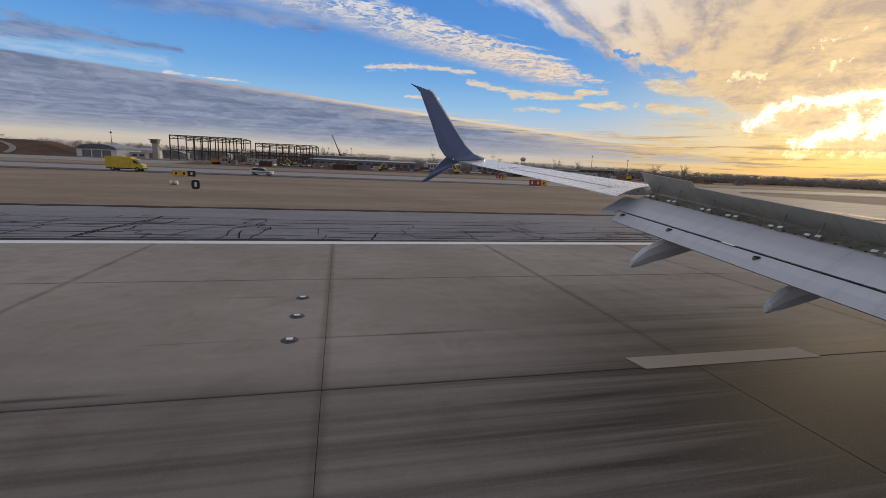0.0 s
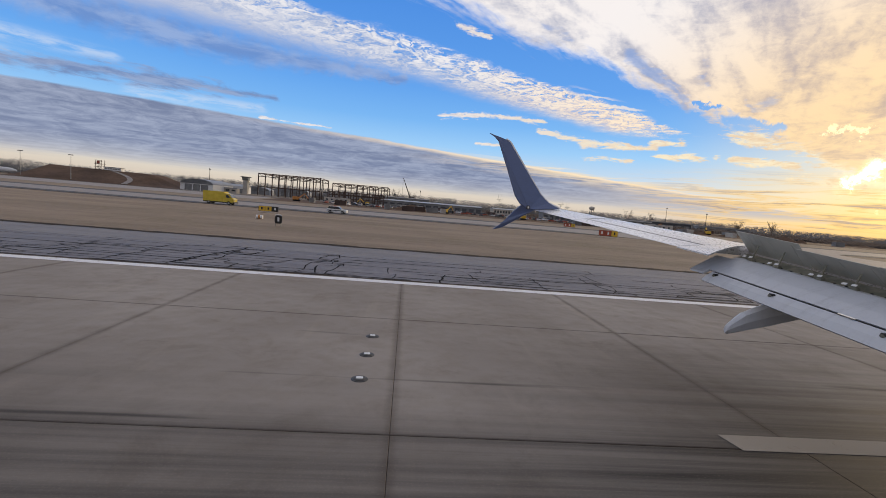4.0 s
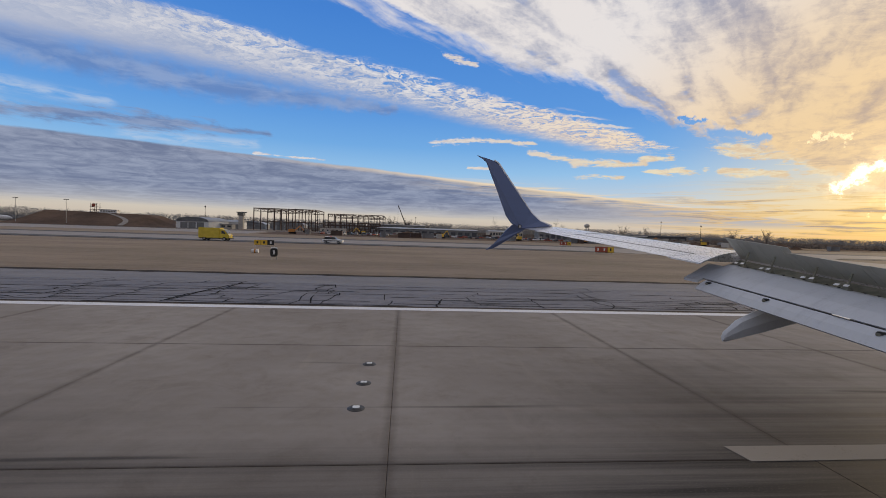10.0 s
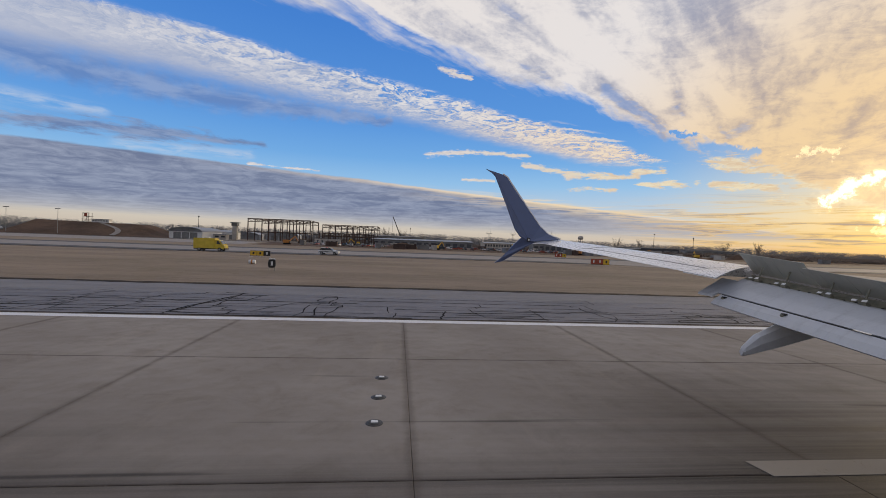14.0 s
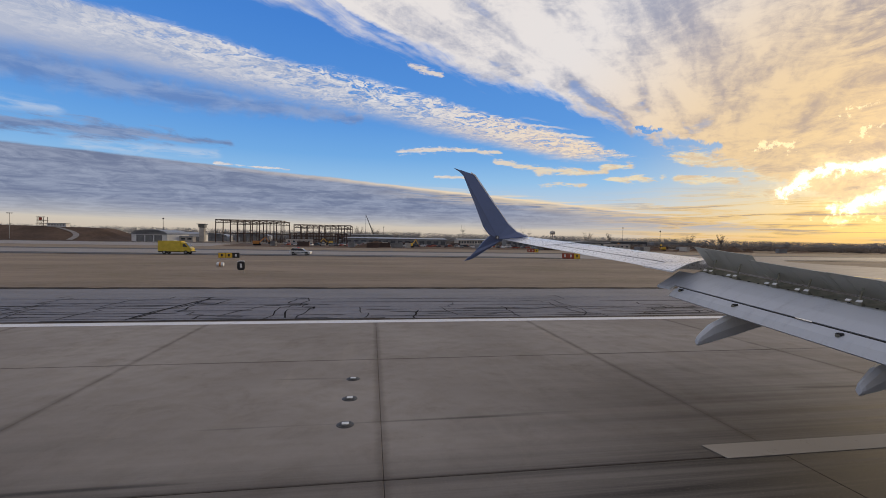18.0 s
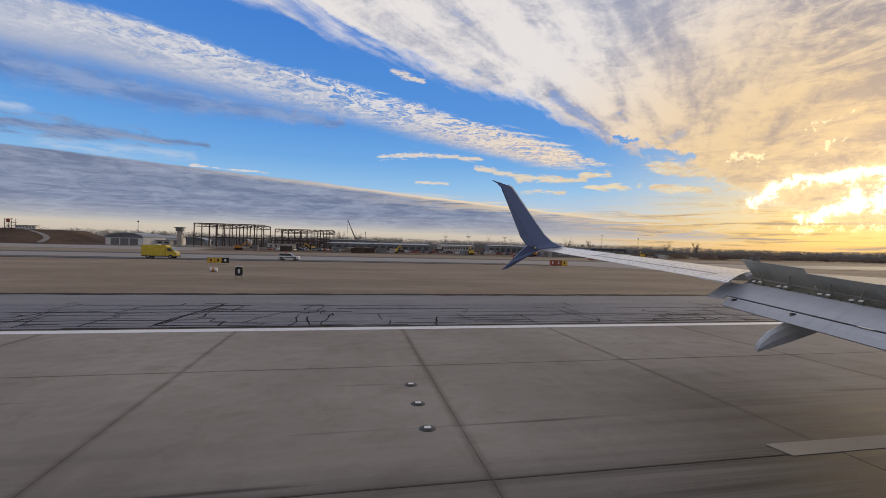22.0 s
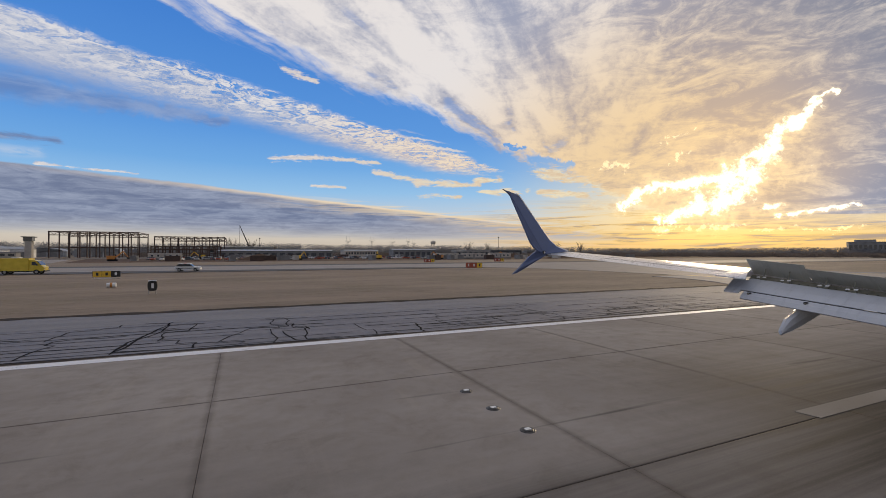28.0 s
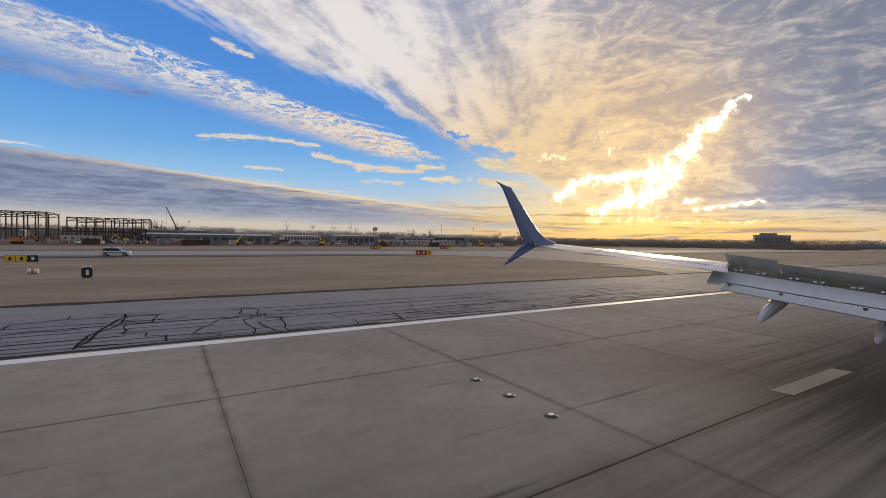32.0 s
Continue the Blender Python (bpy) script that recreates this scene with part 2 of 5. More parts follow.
# small bright islands, one hooked, between the band and the sheet
isle_q = streaks([(36.4, 10.0, 41.0, 9.1, 0.8, 1.0), (41.0, 9.1, 45.8, 7.0, 1.0, 0.8), (28.6, 9.3, 31.6, 9.2, 0.5, 0.4), (21.5, 7.2, 26.5, 7.1, 0.4, 0.3),
                  (29.5, 7.7, 35.0, 7.6, 0.6, 0.4), (37.0, 7.5, 42.0, 7.0, 0.6, 0.4), (15.5, 10.2, 22.0, 9.0, 0.3, 0.5), (21.0, 9.0, 29.0, 8.5, 0.55, 0.35),
                  (3.5, 11.3, 10.0, 11.6, 0.6, 0.4), (10.0, 11.6, 16.0, 11.2, 0.3, 0.4), (4.5, 21.2, 8.5, 20.2, 0.6, 0.3), (42.0, 5.8, 47.0, 5.2, 0.7, 0.5),
                  (-18.0, 8.4, -10.0, 8.3, 0.2, 0.15), (8.0, 8.2, 12.0, 8.0, 0.2, 0.2)], calm=True)
isle = W.step(W.m("ADD", isle_q, W.m("ADD", centred(drift, 4.2), W.m("ADD", centred(shred, 1.6), centred(puff_tiny, 0.8)))), 0.1, 0.9)
isle_col = W.mix(W.step(shred, 0.35, 0.65), lin(214, 202, 200), lin(246, 238, 232))
isle_col = W.mix(W.step(sun_angle, 60.0, 22.0), isle_col, W.mix(W.step(shred, 0.4, 0.66), lin(255, 236, 196), lin(240, 208, 166)))
sky = W.mix(W.m("MULTIPLY", isle, 0.88), sky, isle_col)

# great sheet overhead and towards the sun, ribbed near its edge
rib_at = W.m("SUBTRACT", across, W.m("MULTIPLY", along, 0.32))
rib = W.noise(W.vec(W.m("MULTIPLY", along, 0.75), W.m("MULTIPLY", W.m("ADD", rib_at, centred(n_big, 0.25)), 3.2)), 1.0, 2.5, 0.5, 0.7)
rib_fine = W.noise(W.vec(W.m("MULTIPLY", along, 2.2), W.m("MULTIPLY", W.m("ADD", rib_at, centred(n_mid, 0.2)), 15.0)), 1.0, 4.0, 0.6, 0.5)
sh_w = W.m("ADD", across, W.m("ADD", centred(n_big, 0.4), W.m("ADD", centred(n_mid, 0.3), W.m("ADD", centred(rib, 0.7), W.m("ADD", centred(rib_fine, 0.3), centred(n_fine, 0.12))))))
sheet = W.step(sh_w, 2.36, 2.08)
ribbed = W.m("MULTIPLY", W.step(across, 0.2, 1.0), W.step(along, 6.0, 3.2))
holes = W.m("MULTIPLY", W.step(across, 1.15, 1.75), W.step(W.m("ADD", W.m("MULTIPLY", rib, 0.75), W.m("MULTIPLY", n_fine, 0.25)), 0.42, 0.33, 0.0, 0.4))
sheet = W.m("MULTIPLY", sheet, W.m("SUBTRACT", 1.0, W.m("MULTIPLY", holes, ribbed)))
slot_q = W.step(streaks([(35.0, 11.7, 40.8, 10.5, 0.9, 0.7), (32.5, 13.6, 33.8, 13.0, 0.4, 0.4)]), 0.1, 0.7)
sheet = W.m("MULTIPLY", sheet, W.m("SUBTRACT", 1.0, slot_q))
ripple = W.noise(W.vec(W.m("MULTIPLY", AZ, 0.15), W.m("MULTIPLY", EL, 0.42)), 1.0, 7.0, 0.66, 1.3)
ripple_fine = W.noise(W.vec(W.m("MULTIPLY", AZ, 0.42), W.m("MULTIPLY", EL, 1.4)), 1.0, 5.0, 0.62, 1.2)
tone = W.m("ADD", 0.54, W.m("MULTIPLY", ribbed, W.m("ADD", centred(rib, 1.5), centred(rib_fine, 0.45))))
tone = W.m("ADD", tone, W.m("MULTIPLY", W.m("SUBTRACT", 1.0, W.m("MULTIPLY", ribbed, 0.6)), W.m("ADD", centred(ripple, 1.7), centred(ripple_fine, 0.5))))
tone = W.m("ADD", tone, W.m("ADD", centred(n_big, 0.5), W.m("ADD", centred(puff_fine, 0.3), centred(puff_tiny, 0.2))))
tone = W.m("ADD", tone, W.step(across, -0.6, 1.9, -0.16, 0.16))
grey_sheet = W.mix(W.step(tone, 0.22, 0.86), lin(168, 173, 194), lin(244, 238, 236))
gold_sheet = W.mix(W.step(tone, 0.20, 0.84), lin(198, 178, 164), lin(255, 222, 174))
far_sheet = W.mix(W.step(tone, 0.20, 0.95), lin(128, 134, 152), lin(214, 204, 198))
sheet_col = W.mix(W.step(W.m("ADD", sun_angle, W.m("MULTIPLY", across, -5.0)), 27.0, 4.0), grey_sheet, gold_sheet)
sheet_col = W.mix(W.m("MULTIPLY", W.step(across, 0.7, -0.7, 0.0, 0.85), W.step(sun_angle, 7.0, 20.0)), sheet_col, far_sheet)
sheet = W.m("MULTIPLY", sheet, W.step(W.m("ADD", dz, centred(flat_n, 0.09)), 0.03, 0.085))
sky = W.mix(sheet, sky, sheet_col)

# the rift through which the sun breaks, its side branch and the glints round it
rift_q = streaks([(50.5, 3.8, 56.0, 5.4, 0.9, 1.5), (56.0, 5.4, 60.0, 9.4, 1.9, 2.2), (60.0, 9.4, 62.0, 12.4, 1.8, 0.9), (62.0, 12.4, 66.2, 15.4, 0.9, 0.25),
                  (47.3, 5.9, 50.5, 7.5, 0.8, 1.1), (50.5, 7.5, 57.5, 8.2, 0.7, 0.8), (60.5, 4.7, 61.4, 4.8, 0.6, 0.5), (62.5, 3.7, 66.5, 4.4, 0.45, 0.45)])
rift_n = W.m("ADD", rift_q, W.m("ADD", centred(puff, 2.0), W.m("ADD", centred(puff_fine, 2.4), centred(puff_tiny, 1.1))))
rift = W.step(rift_n, 0.2, 0.9)
fringe = W.m("MULTIPLY", W.step(rift_n, -0.75, 0.25), W.step(sun_angle, 17.0, 6.0))
glint_q = streaks([(48.0, 2.7, 58.0, 2.9, 0.4, 0.35), (59.0, 2.2, 67.0, 2.4, 0.25, 0.25), (44.0, 10.5, 46.6, 10.3, 0.6, 0.5), (50.5, 12.3, 54.5, 13.6, 0.5, 0.25), (52.0, 10.0, 54.0, 11.2, 0.4, 0.3)])
glint = W.step(W.m("ADD", glint_q, W.m("ADD", centred(puff_tiny, 5.0), centred(puff_fine, 4.0))), 0.4, 1.3)
sky = W.mix(W.m("MULTIPLY", glow, 0.26), sky, (1.0, 0.60, 0.16), "ADD")
sky = W.mix(W.m("MULTIPLY", fringe, 0.22), sky, (1.0, 0.72, 0.30), "ADD")
sky = W.mix(W.m("MULTIPLY", glint, 0.45), sky, (1.1, 0.86, 0.46), "ADD")
sky = W.mix(rift, sky, (1.7, 1.45, 0.95), "ADD")

bg = W.add("ShaderNodeBackground")
W.put(bg.inputs["Color"], sky)
bg.inputs["Strength"].default_value = 0.88
W.put(W.add("ShaderNodeOutputWorld").inputs[0], bg.outputs[0])

sun = new("sun", bpy.data.lights.new("sun", "SUN"))
sun.data.energy, sun.data.angle, sun.data.color = 1.3, radians(10.0), (1.0, 0.78, 0.5)
sun.matrix_world = look((0, 0, 0), -sun_dir)


# ---- materials ----
def material(name, rough=0.7, metal=0.0, coat=0.0):
    """A new material: its node helper, its shader and its world position and object random sockets."""
    mt = bpy.data.materials.new(name)
    mt.use_nodes = True
    N = Nodes(mt.node_tree)
    sh = N.add("ShaderNodeBsdfPrincipled")
    sh.inputs["Roughness"].default_value, sh.inputs["Metallic"].default_value = rough, metal
    sh.inputs["Coat Weight"].default_value = coat
    if rough > 0.75:
        sh.inputs["Specular IOR Level"].default_value = 0.15
    N.put(N.add("ShaderNodeOutputMaterial").inputs[0], sh.outputs[0])
    return mt, N, sh


def bump(N, sh, height, strength=0.3, dist=0.02):
    b = N.add("ShaderNodeBump")
    b.inputs["Strength"].default_value, b.inputs["Distance"].default_value = strength, dist
    N.put(b.inputs["Height"], height)
    N.put(sh.inputs["Normal"], b.outputs[0])


def where(N):
    s = N.add("ShaderNodeSeparateXYZ")
    g = N.add("ShaderNodeNewGeometry")
    N.put(s.inputs[0], g.outputs["Position"])
    return g.outputs["Position"], s.outputs[0], s.outputs[1], s.outputs[2]


def grainy(name, a, b, rough=0.7, scale=3.0, metal=0.0, coat=0.0, relief=0.2, fine=40.0):
    """A surface that wavers between two colours at two scales."""
    mt, N, sh = material(name, rough, metal, coat)
    tc = N.add("ShaderNodeTexCoord").outputs["Object"]
    n1, n2 = N.noise(tc, scale, 5.0), N.noise(tc, fine, 3.0)
    f = N.m("ADD", N.m("MULTIPLY", n1, 0.7), N.m("MULTIPLY", n2, 0.3))
    N.put(sh.inputs["Base Color"], N.mix(N.step(f, 0.35, 0.65), a, b))
    N.put(sh.inputs["Roughness"], N.m("ADD", rough - 0.08, N.m("MULTIPLY", n1, 0.16)))
    bump(N, sh, n2, relief, 0.01)
    return mt


SLAB, LANE = 7.62, 7.62
EDGE = 22.5


def make_concrete():
    mt, N, sh = material("runway_concrete", 0.9)
    sh.inputs["Specular IOR Level"].default_value = 0.03
    p, x, y, z = where(N)
    rnd = N.add("ShaderNodeObjectInfo").outputs["Random"]
    big = N.noise(p, 0.16, 5.0, 0.6)
    mid = N.noise(p, 1.3, 5.0, 0.6)
    grit = N.noise(p, 28.0, 3.0, 0.7)
    col = N.mix(N.step(big, 0.3, 0.7), (0.284, 0.256, 0.234), (0.374, 0.342, 0.314))
    col = N.mix(N.m("MULTIPLY", N.step(mid, 0.35, 0.75), 0.35), col, (0.20, 0.17, 0.14))
    col = N.mix(N.m("MULTIPLY", rnd, 0.18), col, (0.20, 0.17, 0.14))
    patchy = N.noise(p, 0.55, 6.0, 0.7, 0.6)
    col = N.mix(N.step(patchy, 0.50, 0.68, 0.0, 0.30), col, (0.17, 0.14, 0.115))
    pale = N.noise(N.vec(N.m("MULTIPLY", x, 1.1), N.m("MULTIPLY", y, 0.10), 5.0), 1.0, 5.0, 0.65)
    col = N.mix(N.step(pale, 0.55, 0.75, 0.0, 0.28), col, (0.40, 0.35, 0.29))
    speck = N.noise(p, 5.5, 4.0, 0.8)
    col = N.mix(N.step(speck, 0.66, 0.74, 0.0, 0.5), col, (0.11, 0.095, 0.085))
    # tyre rubber, laid down in long streaks, thickest near the middle of the runway
    streak = N.noise(N.vec(N.m("MULTIPLY", x, 0.018), N.m("MULTIPLY", y, 1.0), 0.0), 1.7, 6.0, 0.65)
    fine = N.noise(N.vec(N.m("MULTIPLY", x, 0.09), N.m("MULTIPLY", y, 3.2), 3.0), 1.0, 4.0, 0.6)
    # the x > 0 term also paints in shade from wing and engine
    heavy = N.m("ADD", N.m("ADD", N.step(y, 12.0, 5.0, 0.0, 0.3), N.step(y, 8.4, 7.0, 0.0, 0.4)), N.m("ADD", N.m("MULTIPLY", N.step(x, 0.0, 12.0), N.step(y, 17.0, 7.0, 0.0, 0.85)), N.m("MULTIPLY", N.step(x, -2.0, -9.0), N.step(y, 15.0, 8.0, 0.0, 0.22))))
    rub_shade = N.m("MULTIPLY", heavy, N.m("ADD", 0.55, N.m("MULTIPLY", N.step(N.m("ADD", streak, N.m("MULTIPLY", fine, 0.35)), 0.50, 0.90), 0.55)), clamp=True)
    col = N.mix(rub_shade, col, (0.045, 0.042, 0.042))
    # single skid marks
    skid = N.m("MULTIPLY", N.step(N.noise(N.vec(N.m("MULTIPLY", x, 0.11), N.m("MULTIPLY", y, 1.9), 7.0), 1.0, 2.0, 0.4), 0.665, 0.76), N.step(y, 16.0, 11.0))
    col = N.mix(N.m("MULTIPLY", skid, 0.7), col, (0.03, 0.03, 0.032))
    # dirt beside the cross joints and the lengthwise joints
    ax = N.m("ABSOLUTE", N.m("SUBTRACT", N.m("PINGPONG", N.m("ADD", x, 7620.0 - 0.4), SLAB / 2), 0.0))
    ay = N.m("PINGPONG", N.m("ADD", y, 762.0 - EDGE), LANE / 2)
    wob = N.m("MULTIPLY", N.noise(p, 1.6, 4.0, 0.7), 0.30)
    dj = N.step(ax, N.m("ADD", 0.05, wob), 0.0)
    dl = N.step(ay, N.m("ADD", 0.02, N.m("MULTIPLY", wob, 0.3)), 0.01)
    dirt = N.m("MULTIPLY", N.m("MAXIMUM", N.m("MULTIPLY", dj, 0.42), N.m("MULTIPLY", dl, 0.55)), N.step(mid, 0.2, 0.55, 0.45, 1.0))
    col = N.mix(dirt, col, (0.07, 0.055, 0.045))
    col = N.mix(N.m("MULTIPLY", N.step(grit, 0.5, 0.8), 0.25), col, (0.34, 0.30, 0.25))
    N.put(sh.inputs["Base Color"], col)
    N.put(sh.inputs["Roughness"], N.m("SUBTRACT", 0.9, N.m("MULTIPLY", rub_shade, 0.25)))
    bump(N, sh, grit, 0.25, 0.006)
    return mt


def make_asphalt(name, a, b, spread=0.35):
    mt, N, sh = material(name, 0.8)
    sh.inputs["Specular IOR Level"].default_value = 0.4
    p, x, y, z = where(N)
    big = N.noise(N.vec(N.m("MULTIPLY", x, 0.25), y, 0.0), 0.5, 5.0, 0.6)
    mid = N.noise(p, 2.2, 5.0, 0.65)
    grit = N.noise(p, 35.0, 2.0, 0.7)
    col = N.mix(N.step(N.m("ADD", N.m("MULTIPLY", big, 0.6), N.m("MULTIPLY", mid, 0.4)), 0.5 - spread / 2, 0.5 + spread / 2), a, b)
    col = N.mix(N.m("MULTIPLY", N.step(grit, 0.5, 0.75), 0.3), col, tuple(min(1, c * 1.7) for c in b))
    N.put(sh.inputs["Base Color"], col)
    bump(N, sh, grit, 0.4, 0.01)
    return mt


def make_grass():
    mt, N, sh = material("dormant_grass", 0.95)
    sh.inputs["Sheen Weight"].default_value, sh.inputs["Sheen Roughness"].default_value = 0.10, 0.4
    sh.inputs["Sheen Tint"].default_value = (0.9, 0.75, 0.58, 1.0)
    p, x, y, z = where(N)
    strip = N.noise(N.vec(N.m("MULTIPLY", x, 0.03), N.m("MULTIPLY", y, 0.11), 0.0), 1.0, 6.0, 0.65)
    big = N.noise(p, 0.05, 6.0, 0.65)
    tuft = N.noise(p, 1.4, 5.0, 0.75)
    col = N.mix(N.step(strip, 0.35, 0.65), (0.152, 0.121, 0.098), (0.230, 0.184, 0.148))
    col = N.mix(N.step(big, 0.45, 0.7, 0.0, 0.55), col, (0.115, 0.095, 0.055))
    col = N.mix(N.m("MULTIPLY", N.step(tuft, 0.4, 0.75), 0.5), col, (0.235, 0.192, 0.152))
    row = N.noise(N.vec(N.m("MULTIPLY", x, 0.22), N.m("MULTIPLY", y, 1.3), 2.0), 1.0, 6.0, 0.75)
    col = N.mix(N.step(row, 0.52, 0.68, 0.0, 0.6), col, (0.075, 0.056, 0.038))
    col = N.mix(N.step(row, 0.44, 0.30, 0.0, 0.5), col, (0.29, 0.235, 0.185))
    far = N.step(y, 240.0, 420.0)
    col = N.mix(N.m("MULTIPLY", far, N.step(N.noise(p, 0.02, 5.0, 0.6), 0.35, 0.6)), col, (0.09, 0.085, 0.075))
    N.put(sh.inputs["Base Color"], col)
    bump(N, sh, tuft, 0.6, 0.08)
    return mt


def make_worn_paint(name, paint, under, rough=0.6):
    mt, N, sh = material(name, rough)
    p, x, y, z = where(N)
    worn = N.m("ADD", N.m("MULTIPLY", N.noise(p, 1.2, 6.0, 0.7), 0.6), N.m("MULTIPLY", N.noise(p, 14.0, 4.0, 0.7), 0.4))
    N.put(sh.inputs["Base Color"], N.mix(N.step(worn, 0.56, 0.66), paint, under))
    return mt


def make_airframe(name, col, dirt, rough=0.35, coat=0.3, metal=0.0, span=False):
    mt, N, sh = material(name, rough, metal, coat)
    sh.inputs["Coat Roughness"].default_value = 0.25
    p, x, y, z = where(N)
    if span:
        # rubbed bands that follow the swept span
        chord = N.m("ADD", x, N.m("MULTIPLY", y, 0.42))
        streak = N.noise(N.vec(N.m("MULTIPLY", chord, 5.0), N.m("MULTIPLY", y, 0.22), 0.0), 1.0, 3.0, 0.5)
    else:
        streak = N.noise(N.vec(N.m("MULTIPLY", x, 0.8), N.m("MULTIPLY", y, 5.0), N.m("MULTIPLY", z, 0.8)), 1.0, 6.0, 0.65)
    fine = N.noise(p, 22.0, 4.0, 0.65)
    share = 0.04 if span else 0.25
    f = N.m("ADD", N.m("MULTIPLY", streak, 1.0 - share), N.m("MULTIPLY", fine, share))
    N.put(sh.inputs["Base Color"], N.mix(N.step(f, 0.42 if span else 0.48, 0.78, 0.0, 0.8), col, dirt))
    N.put(sh.inputs["Roughness"], N.m("ADD", rough - 0.08, N.m("MULTIPLY", fine, 0.22)))
    bump(N, sh, N.noise(p, 3.0, 2.0), 0.05, 0.02)
    return mt


CONCRETE = make_concrete()
JOINT = grainy("joint_sealant", (0.05, 0.042, 0.035), (0.085, 0.07, 0.058), 0.9)
ASPHALT = make_asphalt("old_cracked_asphalt", (0.128, 0.128, 0.148), (0.212, 0.206, 0.226))
ASPHALT_PALE = make_asphalt("pale_asphalt", (0.165, 0.160, 0.170), (0.225, 0.216, 0.224))
ASPHALT_DARK = make_asphalt("dark_asphalt", (0.05, 0.047, 0.05), (0.085, 0.078, 0.08))
TAXI = make_asphalt("pale_taxiway_concrete", (0.23, 0.205, 0.185), (0.33, 0.295, 0.265))
TAR = grainy("crack_tar", (0.006, 0.006, 0.007), (0.014, 0.013, 0.014), 0.95)
GRASS = make_grass()
EDGE_DARK = grainy("dark_edge_brown", (0.03, 0.024, 0.02), (0.065, 0.05, 0.04), 0.95, 0.8)
LINE = make_worn_paint("white_line_paint", (0.74, 0.73, 0.74), (0.36, 0.33, 0.31))
LINE_OLD = make_worn_paint("faded_marking_paint", (0.31, 0.28, 0.245), (0.15, 0.13, 0.115), 0.9)
YELLOW_LINE = make_worn_paint("yellow_line_paint", (0.62, 0.42, 0.06), (0.24, 0.2, 0.15))
SKIN = make_airframe("bare_wing_skin", (0.78, 0.78, 0.80), (0.50, 0.50, 0.52), 0.26, 0.3, 0.55, span=True)
FLAPGREY = make_airframe("grey_flap_paint", (0.50, 0.52, 0.56), (0.33, 0.34, 0.37), 0.42, 0.2)
SPOILER = make_airframe("spoiler_grey", (0.46, 0.45, 0.40), (0.30, 0.29, 0.25), 0.72, 0.0)
BLUE = make_airframe("winglet_blue", (0.095, 0.135, 0.275), (0.075, 0.105, 0.19), 0.3, 0.6)
PRIMER = grainy("green_primer", (0.15, 0.15, 0.115), (0.26, 0.245, 0.19), 0.7, 6.0)
DARK = grainy("dark_metal", (0.03, 0.03, 0.03), (0.07, 0.065, 0.06), 0.5, 8.0, 0.4)
BRIGHT = grainy("bright_metal", (0.7, 0.68, 0.62), (0.85, 0.82, 0.76), 0.2, 8.0, 1.0)
WHITE = grainy("white_paint", (0.70, 0.70, 0.70), (0.80, 0.80, 0.79), 0.5, 1.0)
CREAM = grainy("pale_cladding", (0.42, 0.39, 0.35), (0.55, 0.51, 0.46), 0.7, 0.3)
SIDING = grainy("grey_cladding", (0.16, 0.16, 0.165), (0.26, 0.26, 0.26), 0.6, 0.3)
SLATE = grainy("dark_cladding", (0.045, 0.05, 0.06), (0.085, 0.09, 0.10), 0.5, 0.3)
ROOF = grainy("roof_sheet", (0.25, 0.26, 0.28), (0.36, 0.37, 0.38), 0.5, 0.3)
GLASS = grainy("window_glass", (0.03, 0.04, 0.05), (0.06, 0.07, 0.08), 0.12, 2.0, 0.0, 0.5)
STEEL = grainy("rust_red_steel", (0.06, 0.04, 0.035), (0.11, 0.07, 0.055), 0.7, 0.5)
GALV = grainy("galvanised_steel", (0.28, 0.28, 0.28), (0.40, 0.40, 0.39), 0.45, 2.0, 0.6)
YELLOW = grainy("yellow_vehicle_paint", (0.62, 0.46, 0.03), (0.74, 0.56, 0.05), 0.35, 1.0, 0.0, 0.5)
BLACK = grainy("black_plastic", (0.012, 0.012, 0.013), (0.03, 0.03, 0.03), 0.5, 4.0)
RUBBER = grainy("tyre_rubber", (0.015, 0.015, 0.015), (0.03, 0.03, 0.03), 0.85, 6.0)
RED = grainy("red_lens", (0.45, 0.02, 0.015), (0.6, 0.04, 0.02), 0.25, 4.0)
SIGN_YELLOW = grainy("sign_yellow", (0.68, 0.42, 0.03), (0.78, 0.5, 0.05), 0.5, 3.0)
SIGN_RED = grainy("sign_red", (0.3, 0.06, 0.03), (0.4, 0.09, 0.05), 0.5, 3.0)
ORANGE = grainy("orange_machine_paint", (0.5, 0.2, 0.04), (0.62, 0.27, 0.06), 0.5, 1.0)
HILL = grainy("bare_brown_hillside", (0.085, 0.056, 0.040), (0.15, 0.098, 0.068), 0.95, 0.06, 0.0, 0.0, 0.5, 0.6)


def make_leaves(name, a, b):
    mt, N, sh = material(name, 0.9)
    g = N.add("ShaderNodeNewGeometry")
    n = N.noise(g.outputs["Position"], 0.02, 4.0)
    f = N.m("ADD", N.m("MULTIPLY", g.outputs["Random Per Island"], 0.3), N.m("MULTIPLY", n, 0.7))
    col = N.mix(f, a, b)
    N.put(sh.inputs["Base Color"], col)
    # light filters through the thin twigs
    thin, both = N.add("ShaderNodeBsdfTranslucent"), N.add("ShaderNodeMixShader")
    N.put(thin.inputs["Color"], col)
    both.inputs[0].default_value = 0.6
    N.put(both.inputs[1], sh.outputs[0])
    N.put(both.inputs[2], thin.outputs[0])
    out = [n for n in N.tree.nodes if n.bl_idname == "ShaderNodeOutputMaterial"][0]
    N.put(out.inputs[0], both.outputs[0])
    return mt


